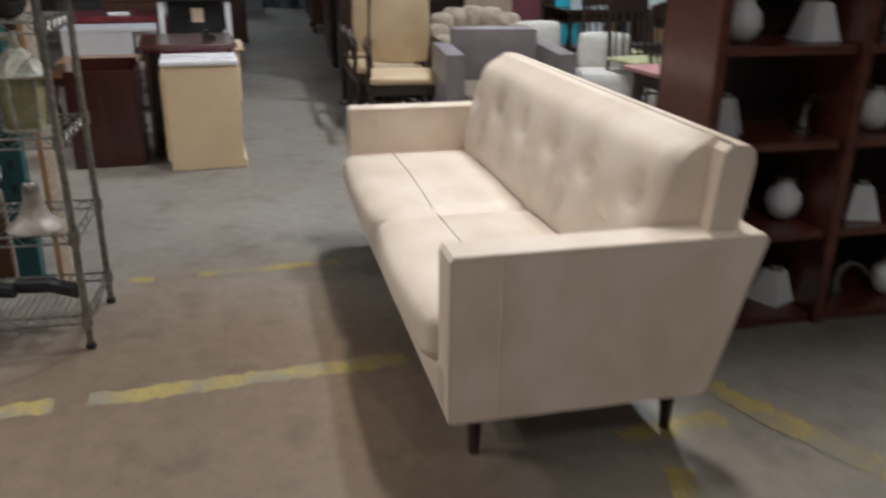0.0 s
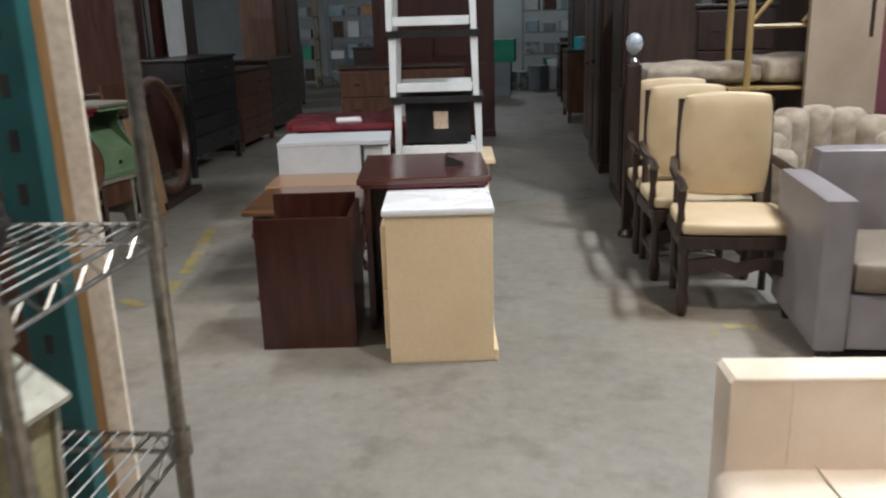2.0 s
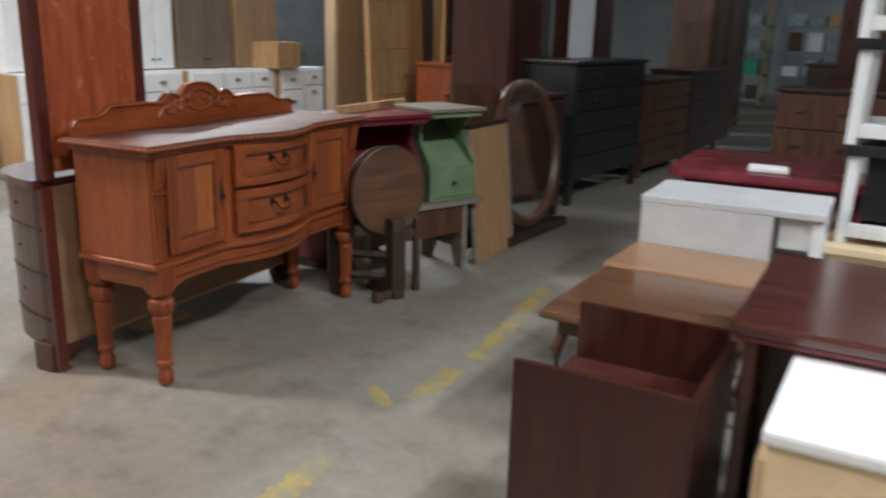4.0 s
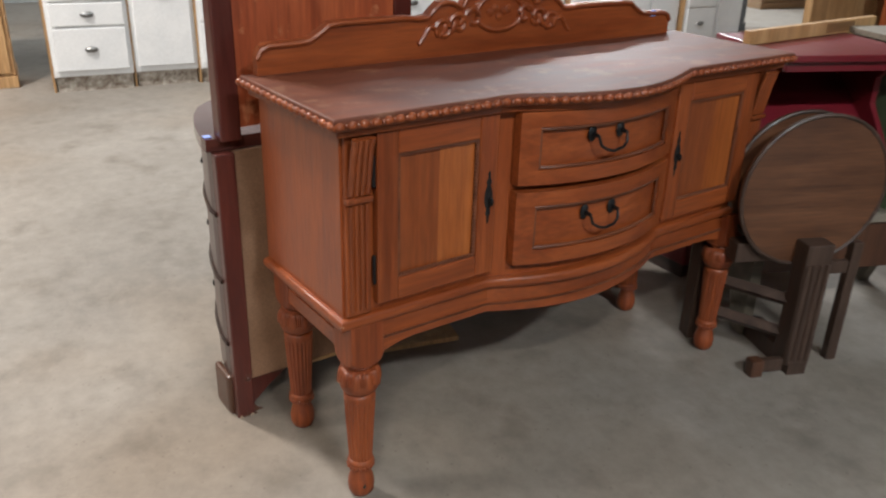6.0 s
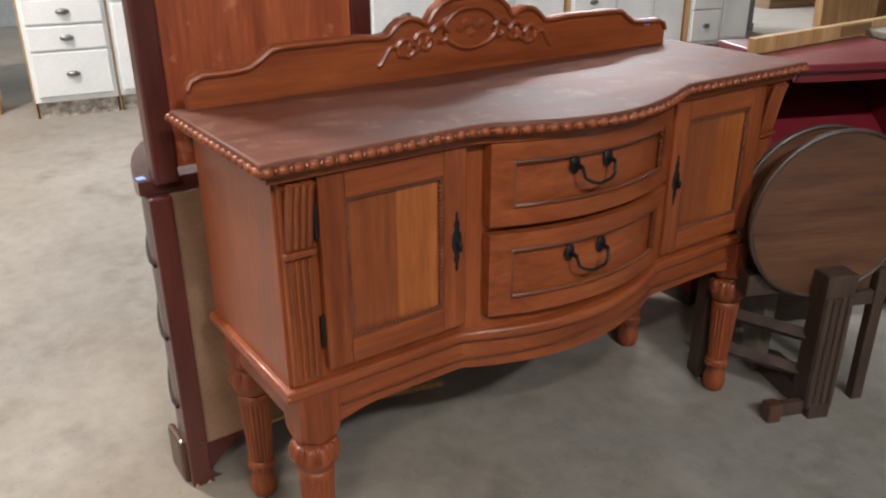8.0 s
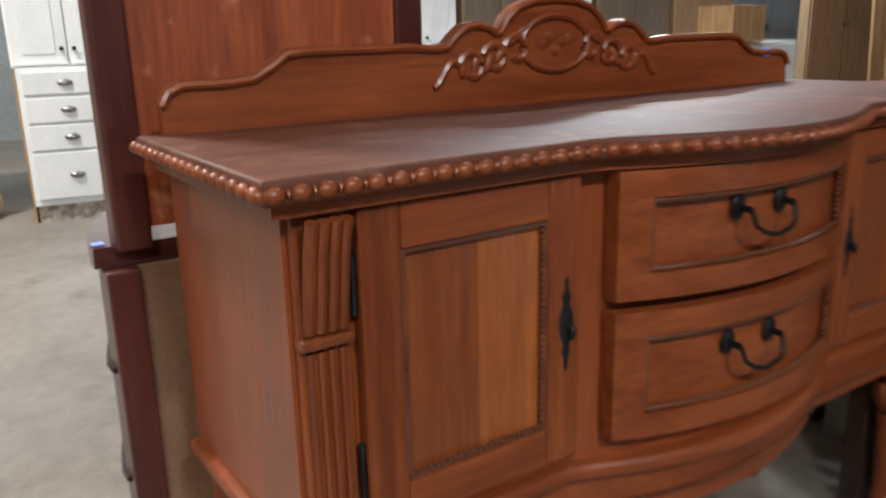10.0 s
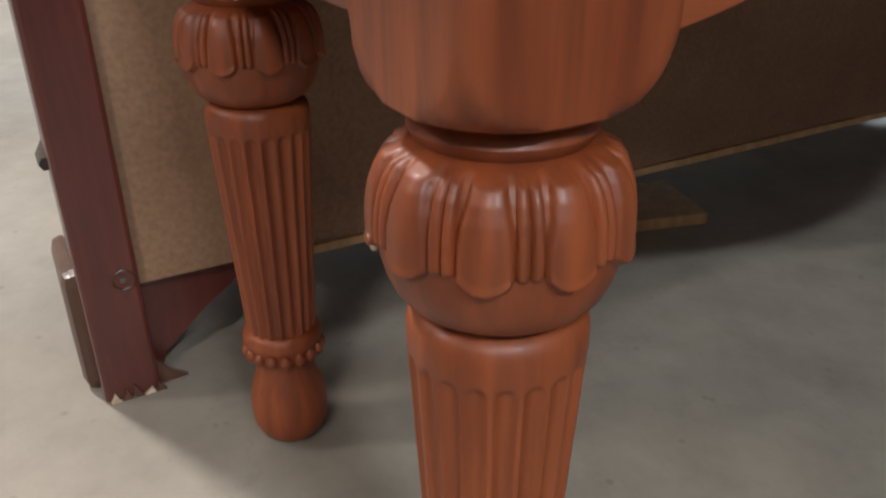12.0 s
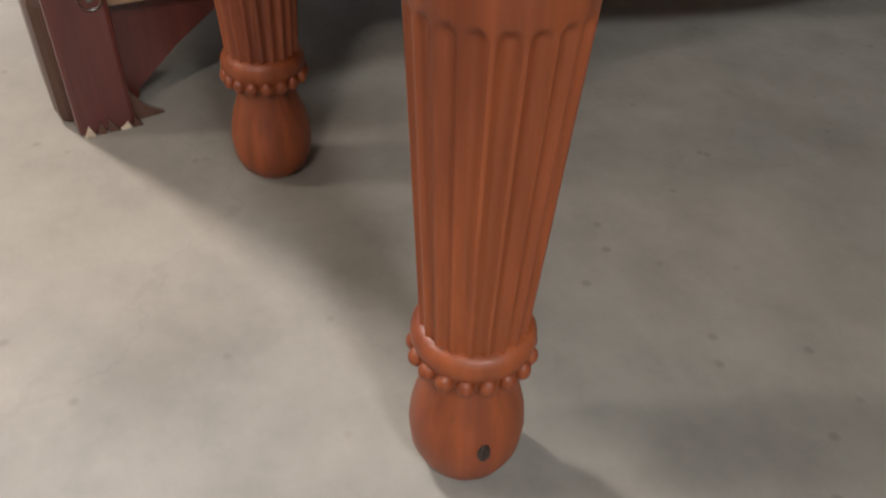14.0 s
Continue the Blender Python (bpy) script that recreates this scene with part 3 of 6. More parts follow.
def bowed_drawer(parent, z0, z1, v):
    u0, u1 = BOW0 + 0.032, BOW1 - 0.032
    drawer = part("drawer", curved_panel(u0, u1, z0, z1, v, 0.075, 0.004), CHERRY, parent, "bow-fronted drawer with a sunken panel")
    w = 0.034
    for a, b, c, d in ((u0, u1, z0, z0 + w), (u0, u1, z1 - w, z1), (u0, u0 + w + 0.008, z0 + w, z1 - w), (u1 - w - 0.008, u1, z0 + w, z1 - w)):
        part("drawer_frame", curved_panel(a, b, c, d, v - 0.004, 0.075, 0.017), CHERRY, drawer)
    a, b, c, d = u0 + w + 0.012, u1 - w - 0.012, z0 + w + 0.004, z1 - w - 0.004
    pos = lambda u: v - 0.014 - bow(u, 0.075)
    low = [(u, pos(u), c) for u in np.linspace(a, b, 20)]
    bm = bead_row(along(low, 0.0085) + along([(b, pos(b), c), (b, pos(b), d)], 0.0085), 0.0042)
    tube(low, 0.004, 6, bm), tube([(u, pos(u), d) for u in np.linspace(a, b, 20)], 0.005, 6, bm)
    tube([(a, pos(a), c), (a, pos(a), d)], 0.005, 6, bm)
    part("beading", bm, BEAD, drawer, "dark beaded moulding")
    zc, c0 = (z0 + z1) / 2 + 0.004, (u0 + u1) / 2 - 0.032
    pull = bmesh.new()
    ends = []
    for s in (-1, 1):
        u = c0 + s * 0.042
        y = pos(u)
        q = lathe([(0.001, 0.004), (0.01, 0.003), (0.0135, 0.0), (0.0135, -0.002)], 14)
        bmesh.ops.transform(q, matrix=Matrix.Translation((u, y + 0.004, zc + 0.018)) @ pose(0, 0, 0, 90, 0, 0) @ Matrix.Diagonal((1, 1.3, 1, 1)), verts=q.verts)
        me = bpy.data.meshes.new("tmp")
        q.to_mesh(me)
        q.free()
        pull.from_mesh(me)
        bpy.data.meshes.remove(me)
        tube([(u, y + 0.004, zc + 0.018), (u, y - 0.016, zc + 0.016)], 0.0048, 8, pull)
        ends.append((u, y - 0.016, zc + 0.016))
    (ua, ya, za), (ub, yb, zb) = ends
    tube([(ua, ya, za), (ua + 0.004, ya - 0.006, za - 0.02), (ua + 0.018, ya - 0.01, za - 0.029), (c0 - 0.012, ya - 0.012, za - 0.033), (c0, ya - 0.013, za - 0.035), (c0 + 0.012, ya - 0.012, za - 0.033), (ub - 0.018, yb - 0.01, zb - 0.029), (ub - 0.004, yb - 0.006, zb - 0.02), (ub, yb, zb)], 0.0034, 8, pull)
    part("pull", pull, IRON, drawer, "black iron bail pull", True)


def sideboard():
    s = thing("sideboard", pose(-2.706, 6.443, 0, 0, 0, 99), "honey-brown carved wooden sideboard with bow front and turned legs", "sideboard")
    v0 = 0.05
    part("case", slab(0.035, L - 0.035, v0, D - 0.015, 0.49, 0.895, 0.062), CASE_WOOD, s)
    part("ledge", slab(0.022, L - 0.022, v0 - 0.018, D - 0.01, 0.469, 0.495, 0.075, bevel=0.009), CHERRY, s, "rounded waist moulding, scuffed at the corner", True)
    part("top", slab(0.0, L, 0.0, D, 0.905, 0.932, 0.085, 1.0, 0.007), CHERRY_TOP, s, "top with worn and bleached patches", True)
    part("cove", slab(0.016, L - 0.016, 0.02, D - 0.005, 0.89, 0.908, 0.08, 1.0), CHERRY, s)
    edge = [(0, D, 0.917), (0, 0.0, 0.917)] + [(u, v, 0.917) for u, v in front_line(0, L, 0, 0.085, 60, 1.0)] + [(L, D, 0.917)]
    eggs = bead_row(along(edge, 0.026), 0.0086, None, 1.3, 2)
    bead_row([(p + d * 0.013, d) for p, d in along(edge, 0.026)], 0.0062, eggs, 0.5, 1)
    part("carved_edge", eggs, CHERRY, s, "egg-and-dart carved table edge", True)
    # apron with a scalloped lower edge
    n = 40
    for u0, u1 in ((0.12, L - 0.12),):
        bm = bmesh.new()
        rows = []
        for i in range(n + 1):
            u = u0 + (u1 - u0) * i / n
            t = min(u - u0, u1 - u)
            zl = 0.403 - 0.017 * max(0.0, 1 - t / 0.07) ** 0.8 - (0.008 * math.sin(math.pi * (u - BOW0) / (BOW1 - BOW0)) if BOW0 < u < BOW1 else 0)
            v = v0 - 0.003 - bow(u, 0.066)
            rows.append([bm.verts.new(c) for c in ((u, v, 0.472), (u, v, zl), (u, v + 0.02, zl), (u, v + 0.02, 0.472))])
        for a, b in zip(rows, rows[1:]):
            for k in range(4):
                bm.faces.new((a[k], a[(k + 1) % 4], b[(k + 1) % 4], b[k]))
        bmesh.ops.recalc_face_normals(bm, faces=bm.faces)
        part("apron", bm, CHERRY, s)
    rope = [(u, v0 - 0.006 - bow(u, 0.066), 0.424) for u in np.linspace(0.125, L - 0.125, 60)]
    part("rope_beading", bead_row(along(rope, 0.0066), 0.0042, None, 0.7), BEAD, s, "dark rope beading along the apron", True)
    for u in (0.052, L - 0.072):
        part("side_apron", cube(u, u + 0.02, 0.1, 0.36, 0.39, 0.472, 0.003), CHERRY, s)
        part("side_moulding", cube(u - 0.003, u + 0.023, 0.12, 0.345, 0.426, 0.434, 0.002), CHERRY, s)
    for u, v in ((0.086, 0.075), (0.0895, 0.39), (L - 0.096, 0.062), (L - 0.11, 0.38)):
        chips = [(-196, 0.3185, 0.0036, CHIPPED, "chip"), (-54, 0.317, 0.003, CHIPPED, "chip"), (-104, 0.037, 0.0052, DARK, "nick"), (-120, 0.024, 0.0016, CHIPPED, "chip")] if v == 0.075 else [(-40, 0.318, 0.005, CHIPPED, "chip")] if v == 0.062 else []
        turned_leg(s, u, v, chips)
    panelled_door(s, 0.108, BOW0 - 0.008, 0.515, 0.887, v0 - 0.001, True)
    panelled_door(s, BOW1 + 0.008, L - 0.108, 0.515, 0.887, v0 - 0.001, False)
    bowed_drawer(s, 0.722, 0.887, v0 - 0.004)
    bowed_drawer(s, 0.53, 0.706, v0 - 0.004)
    for u in (0.072, L - 0.072):
        bm = cube(u - 0.032, u + 0.026, v0 - 0.012, v0 + 0.02, 0.499, 0.888, 0.003)
        part("pilaster", bm, CHERRY_Z, s)
        for i in range(4):
            part("reed", tube([(u - 0.021 + 0.012 * i, v0 - 0.013, 0.51), (u - 0.021 + 0.012 * i, v0 - 0.013, 0.745)], 0.0045, 8), CHERRY_Z, s, "", True)
        cor = part("corbel", cube(u - 0.033, u + 0.027, v0 - 0.024, v0, 0.75, 0.762, 0.004), CHERRY_Z, s, "carved leaf bracket")
        for i in range(4):
            part("corbel_lobe", tube([(u - 0.02 + 0.0125 * i, v0 - 0.012, 0.765), (u - 0.02 + 0.0125 * i, v0 - 0.018, 0.8), (u - 0.02 + 0.0125 * i, v0 - 0.026, 0.85), (u - 0.02 + 0.0125 * i, v0 - 0.036, 0.884)], 0.0068, 8), CHERRY_Z, cor, "", True)
    # shaped gallery at the back of the top
    half = [(0.03, 0.932), (0.03, 0.975), (0.04, 0.992), (0.06, 1.0), (0.12, 1.0), (0.16, 1.004), (0.19, 1.02), (0.21, 1.034), (0.24, 1.037), (0.42, 1.037), (0.46, 1.033), (0.485, 1.036), (0.5, 1.05), (0.52, 1.064), (0.545, 1.068), (0.568, 1.063), (0.583, 1.054), (0.592, 1.056), (0.605, 1.076), (0.63, 1.094), (0.665, 1.104), (L / 2, 1.107)]
    outline = [(0.03 + (a - 0.03) * 0.976, b) for a, b in half + [(L - a, b) for a, b in reversed(half[:-1])]]
    part("gallery", prism(outline, D - 0.03, D - 0.008, "y"), CHERRY, s, "scalloped carved backboard")
    trim = tube([(a, D - 0.033, b - 0.006) for a, b in outline[1:-1]], 0.0055, 6)
    part("gallery_trim", trim, CHERRY, s, "raised edge moulding", True)
    c0, zc = L / 2 - 0.016, 1.03
    oval = part("carved_oval", tube([(c0 + 0.075 * math.cos(t), D - 0.032, zc + 0.045 * math.sin(t)) for t in np.linspace(0, 2 * math.pi, 26)], 0.006, 6), CHERRY, s, "oval carved in relief", True)
    for sgn in (-1, 1):
        for k in range(3):
            part("carved_scroll", tube([(c0 + sgn * (0.085 + 0.045 * k + 0.028 * math.cos(t) * (1 - t / 9)), D - 0.031, 1.02 - 0.012 * k + 0.028 * math.sin(t) * (1 - t / 9)) for t in np.linspace(0.3, 5.4, 14)], 0.0072, 6), CHERRY, s, "", True)
        part("carved_spray", tube([(c0 + sgn * (0.2 + 0.05 * t), D - 0.031, 1.0 - 0.02 * t + 0.012 * math.sin(5 * t)) for t in np.linspace(0, 1, 8)], 0.006, 6), CHERRY, s, "", True)
    for sgn in (-1, 1):
        for k in range(6):
            t = 0.5 + 0.38 * k
            leaf_bm = bmesh.new()
            bmesh.ops.create_icosphere(leaf_bm, subdivisions=2, radius=0.015, matrix=Matrix.Translation((c0 + sgn * (0.065 + 0.026 * k), D - 0.031, 1.045 - 0.011 * k + 0.01 * math.sin(3 * t))) @ pose(0, 0, 0, 0, sgn * (25 + 14 * k), 0) @ Matrix.Diagonal((1.3, 0.4, 0.55, 1)))
            part("carved_leaf", leaf_bm, CHERRY, s, "", True)
    for k in range(5):
        carve = bmesh.new()
        bmesh.ops.create_icosphere(carve, subdivisions=1, radius=0.012, matrix=Matrix.Translation((c0 - 0.03 + 0.015 * k, D - 0.03, zc + 0.012 * math.sin(2.2 * k))) @ Matrix.Diagonal((1.2, 0.6, 1, 1)))
        part("carved_boss", carve, CHERRY, oval, "", True)
    part("price_sticker", cube(L - 0.148, L - 0.128, D - 0.0325, D - 0.0305, 0.985, 1.003, 0), BLUE_TAG, s, "small pale blue sticker")
    for u, v in ((0.026, 0.036), (L - 0.026, 0.036)):
        chip = bmesh.new()
        bmesh.ops.create_icosphere(chip, subdivisions=2, radius=0.0042, matrix=Matrix.Translation((u, v, 0.484)) @ Matrix.Diagonal((1.1, 1.1, 0.7, 1)))
        for w in chip.verts:
            w.co += 0.0012 * noise.noise_vector(w.co * 300)
        part("chip", chip, CHIPPED, s, "pale chipped corner of bare wood")
    return s


sideboard()

# ---- dresser with a tall mirror, turned with its back to the sideboard ----
def mirror_dresser():
    d = thing("mirror_dresser", pose(-3.2, 6.32, 0, 0, 0, 99), "dark red bow-ended dresser with tall mirror, back turned outward", "dresser")
    w, dep = 1.5, 0.4
    end = [(0.0, 0.0), (0.0, 0.03), (0.008, 0.07), (0.02, 0.12), (0.038, 0.18), (0.062, 0.24), (0.095, 0.3), (0.14, 0.345), (0.2, 0.38), (0.28, dep)]
    plan = end + [(w - 0.28, dep)] + [(w - a, b) for a, b in reversed(end[1:-1])] + [(w, 0.0)]
    part("body", prism([(a, b + 0.02) for a, b in plan], 0.1, 0.735), MAHOGANY, d)
    for z in (0.22, 0.4, 0.58):
        part("groove", tube([(a - 0.001, b + 0.02, z) for a, b in end], 0.006, 6), DARK, d)
    for z in (0.31, 0.49, 0.66):
        part("knob", lathe([(0.002, 0.03), (0.014, 0.024), (0.016, 0.016), (0.008, 0.008), (0.008, 0)], 12, at=(0, 0)), IRON, d).matrix_local = pose(0.05, 0.2, z, 0, -75, 20) @ Matrix.Scale(0.6, 4)
    part("dresser_top", prism([(a - 0.008 * (1 if a < 0.5 else -1), b * 1.03 + 0.03) for a, b in plan], 0.735, 0.765), MAHOGANY_X, d, "dusty polished top")
    part("post", cube(0.0, 0.048, -0.004, 0.022, 0.0, 0.735, 0.004), RED_POST, d)
    part("post", cube(w - 0.048, w, -0.004, 0.022, 0.0, 0.735, 0.004), MAHOGANY, d)
    part("back_panel", cube(0.048, w - 0.048, 0.008, 0.02, 0.104, 0.735, 0), PLY, d, "bare hardboard back")
    part("panel_edge", cube(0.2, w - 0.048, 0.004, 0.02, 0.094, 0.103, 0.001), PINE, d, "pale raw lower edge")
    washer = [(0.035 + 0.009 * math.cos(a), -0.0045, 0.117 + 0.009 * math.sin(a)) for a in np.linspace(0, 2 * math.pi, 15)]
    part("washer", tube(washer, 0.0014, 6), WALNUT, d, "worn ring round a screw", True)
    part("screw", cube(0.0325, 0.0375, -0.006, -0.003, 0.1145, 0.1195, 0.001), PEWTER, d)
    splinters = random.Random(3)
    for k in range(5):
        x, h = 0.004 + 0.01 * k, splinters.uniform(0.006, 0.02)
        part("splinter", prism([(x, 0.0), (x + 0.009, 0.0), (x + 0.004 + splinters.uniform(-0.003, 0.004), h)], -0.0065, -0.003, "y"), CHIPPED if k % 3 == 0 else WALNUT, d, "torn pale wood at the foot")
    part("splinter", prism([(0.047, 0.0), (0.075, 0.002), (0.06, 0.012), (0.047, 0.03)], 0.004, 0.009, "y"), WALNUT, d, "split-off sliver of wood")
    for sgn, u in ((1, 0.0), (-1, w)):
        out = [(u, 0.0), (u + sgn * 0.055, 0.0), (u + sgn * 0.06, 0.02), (u + sgn * 0.1, 0.055), (u + sgn * 0.17, 0.104), (u, 0.104)]
        part("bracket_foot", prism(out, 0.022, 0.045, "y"), RED_POST, d, "shaped bracket foot, chipped")
        part("side_foot", cube(min(u, u + sgn * 0.02) - 0.012, max(u, u + sgn * 0.02) - 0.012, 0.02, 0.12, 0, 0.12, 0.012), WALNUT, d)
    part("price_sticker", cube(-0.005, 0.012, 0.04, 0.06, 0.766, 0.768, 0), BLUE_TAG, d, "small pale blue sticker")
    # the mirror's wooden back
    a, b = 0.02, 0.546
    for u in (a, b - 0.052):
        part("mirror_post", cube(u, u + 0.052, 0.004, 0.05, 0.76, 1.95, 0.006), RED_POST, d, "dark red mirror upright")
    part("mirror_back", cube(a + 0.052, b - 0.052, 0.012, 0.026, 0.79, 1.9, 0), REDWOOD, d, "red-stained unfinished backboard")
    part("mirror_rail", cube(a, b, 0.006, 0.045, 1.9, 1.96, 0.006), MAHOGANY, d)
    part("mirror_glass", cube(a + 0.052, b - 0.052, 0.028, 0.034, 0.79, 1.9, 0), MIRROR, d, "silvered mirror glass")
    return d


mirror_dresser()
plank = part("loose_plank", cube(-0.06, 0.06, -0.14, 0.14, 0, 0.016, 0.002), PINE)
plank.matrix_world = pose(-3.4, 6.92, 0, 0, 0, -6)
tagged(plank, "short bare pine board lying on the floor", "board")

# ---- folded table with an upright oval top ----
TABLE_BROWN = streaked(wood("dull_table_brown", (0.04, 0.024, 0.017), (0.08, 0.048, 0.034), 0.5, "z", 0.05), "z", 0.6)


def folded_table():
    t = thing("folded_table", pose(-2.842, 7.5, 0, 0, 0, 75), "dark brown folded table with oval leaves hanging upright", "table")
    for v, k in ((0.085, 1.0), (0.17, 0.95)):
        ring = [(0.395 + 0.225 * k * math.cos(a), 0.56 + 0.222 * k * math.sin(a)) for a in np.linspace(0, 2 * math.pi, 40, endpoint=False)]
        bm = prism(ring, v - 0.009, v + 0.009, "y")
        part("leaf", bm, LEAFWOOD, t, "oval leaf of scratched brown wood", True)
        part("leaf_rim", tube([(a, v - 0.008, b) for a, b in ring + ring[:1]], 0.006, 6), TABLE_BROWN, t)
    part("spine", cube(0.2, 0.5, 0.098, 0.157, 0.34, 0.4, 0.004), TABLE_BROWN, t)
    for u in (0.37,):
        post = part("end_post", cube(u, u + 0.085, 0.012, 0.075, 0.03, 0.42, 0.005), TABLE_BROWN, t)
        for k in range(4):
            part("reed", tube([(u + 0.01 + 0.021 * k, 0.012, 0.03), (u + 0.01 + 0.021 * k, 0.012, 0.36)], 0.008), TABLE_BROWN, post)
        part("foot", prism([(0.0, 0.0), (0.3, 0.0), (0.3, 0.04), (0.25, 0.06), (0.05, 0.06), (0.0, 0.04)], u + 0.01, u + 0.07, "x"), TABLE_BROWN, t, "block foot with a scuffed end")
    part("toe", cube(0.26, 0.3, 0.0, 0.04, 0.0, 0.055, 0.006), WALNUT, t, "scuffed pale toe")
    part("toe_rail", cube(0.3, 0.37, 0.012, 0.035, 0.01, 0.05, 0.004), TABLE_BROWN, t)
    for z in (0.09, 0.2):
        part("stretcher", tube([(0.385, 0.07, z + 0.02), (0.21, 0.27, z + 0.02)], 0.021, 4), TABLE_BROWN, t)
    part("end_post", cube(0.18, 0.235, 0.25, 0.31, 0.0, 0.42, 0.005), TABLE_BROWN, t)
    part("gate_leg", cube(0.555, 0.588, 0.06, 0.09, 0.0, 0.4, 0.004), TABLE_BROWN, t)
    part("gate_rail", cube(0.455, 0.555, 0.065, 0.085, 0.3, 0.34, 0.003), TABLE_BROWN, t)
    return t


folded_table()


# ---- bench with two slant-front bins ----
def low_bench():
    b = thing("bench", pose(-2.975, 7.885, 0, 0, 0, 75), "low weathered grey wooden bench", "bench")
    part("seat", cube(0, 0.85, 0, 0.42, 0.385, 0.415, 0.005), GREYWOOD, b)
    for u in (0.03, 0.71):
        part("leg_board", prism([(0.02, 0), (0.08, 0), (0.12, 0.12), (0.28, 0.12), (0.33, 0), (0.4, 0), (0.4, 0.385), (0.02, 0.385)], u, u + 0.035, "x"), GREYWOOD, b)
    part("apron", cube(0.065, 0.71, 0.02, 0.04, 0.22, 0.385, 0.003), WALNUT, b, "brown front board")
    return b


low_bench()


def slant_bin(u, paint, label, w=0.338, top_mat=GREYWOOD, h=0.5):
    b = thing("slant_bin", pose(-2.979 + 0.26 * u, 7.988 + 0.966 * u, 0.417, 0, 0, 75), label, "bin", "slant-front bins on the bench")
    side = [(0.0, 0.0), (0.34, 0.0), (0.34, h), (0.0, h), (0.1, h - 0.08), (0.1, h - 0.16), (0.0, 0.2)]
    for x in (0.0, w - 0.018):
        part("side", prism(side, x, x + 0.018, "x"), paint, b)
    part("top", cube(-0.02, w + 0.02, -0.05, 0.35, h, h + 0.02, 0.004), top_mat, b, "worn top board")
    part("lip", cube(-0.005, w + 0.005, -0.03, -0.012, h - 0.03, h, 0.003), paint, b, "moulded lip under the top")
    part("front", cube(0.018, w - 0.018, 0.0, 0.018, 0.02, 0.19, 0.003), paint, b)
    part("back", cube(0.018, w - 0.018, 0.32, 0.338, 0.0, h, 0), paint, b)
    part("floor_board", cube(0.018, w - 0.018, 0.0, 0.32, 0.0, 0.018, 0), paint, b)
    part("slope", prism([(0.018, 0.19), (0.03, 0.19), (0.33, h - 0.08), (0.318, h - 0.08)], 0.018, w - 0.018, "x"), paint, b)
    part("knob", lathe([(0.002, 0.022), (0.012, 0.018), (0.012, 0.01), (0.006, 0.0)], 10), IRON, b).matrix_local = pose(w / 2, -0.0, 0.1, 90, 0, 0)
    return b


slant_bin(-0.1, MAROON, "dark red painted slant-front wooden bin", 0.42, MAROON, 0.48)
slant_bin(0.37, GREEN, "faded green painted slant-front wooden bin")


# added box, no known piece: keeps a streak of lamp light off the floor
def low_light_block():
    c = thing("cupboard", pose(-3.35, 8.02, 0, 0, 0, 96), "low maroon box added behind the bench to block light", "cupboard")
    part("body", cube(0.0, 0.62, 0.03, 0.45, 0.06, 0.58, 0.005), MAROON, c)
    part("plinth", cube(0.02, 0.6, 0.05, 0.43, 0, 0.06, 0), DARK, c)
    part("top", cube(-0.02, 0.64, 0.01, 0.47, 0.58, 0.605, 0.006), MAROON, c)
    part("door", cube(0.05, 0.57, 0.014, 0.03, 0.12, 0.54, 0.004), MAROON, c)
    return c


low_light_block()
batten = part("batten", cube(-0.36, 0.36, -0.012, 0.012, 0, 0.042, 0.003), PINE)
part("stain", cube(0.05, 0.22, -0.0128, -0.012, 0.006, 0.036, 0), OAK_DARK, batten, "darker patch of old stain")
batten.matrix_world = pose(-3.19, 8.22, 0.918, 0, 0, 100)
tagged(batten, "bare pine batten standing on edge on the red bin", "batten")


# ---- middle of the aisle ----
def white_cabinet():
    c = thing("cabinet", pose(-0.558, 6.165, 0, 0, 0, 5), "small cream cabinet with a white top, its plain side outward", "cabinet")
    w, d, h = 0.445, 0.56, 0.678
    part("body", cube(0, w, 0, d, 0.0, h - 0.03, 0.004), CREAM, c)
    part("top", cube(-0.012, w + 0.008, -0.01, d + 0.01, h - 0.03, h, 0.009), WHITE_TOP, c, "glossy white laminate top")
    part("base_rail", cube(w - 0.002, w + 0.02, -0.006, d, 0.0, 0.055, 0.006), CREAM, c)
    for z in (0.06, 0.335):
        part("drawer", cube(-0.02, 0.0, 0.02, d - 0.02, z, z + 0.27, 0.004), CREAM, c)
    return c


white_cabinet()


def open_box():
    c = thing("drawer_case", pose(-1.16, 6.305, 0, 0, 0, 5), "dark mahogany case missing its top and one side", "cabinet")
    w, d, h = 0.425, 0.42, 0.606
    part("front_panel", cube(0, w, 0, 0.018, 0, h, 0.002), MAHOGANY, c)
    part("side_panel", cube(w - 0.018, w, 0.018, d, 0, h, 0.002), MAHOGANY, c)
    part("back_panel", cube(0.01, w - 0.018, d - 0.016, d, 0, h + 0.03, 0.002), MAHOGANY, c)
    part("shelf", cube(0.004, w - 0.018, 0.018, d - 0.016, 0.46, 0.478, 0.002), MAHOGANY_X, c)
    part("bottom", cube(0.004, w - 0.018, 0.018, d - 0.016, 0.05, 0.068, 0.002), MAHOGANY, c)
    part("sticker", cube(0.27, 0.3, 0.2, 0.225, 0.4785, 0.4795, 0), TAG, c, "small orange price sticker")
    return c


open_box()


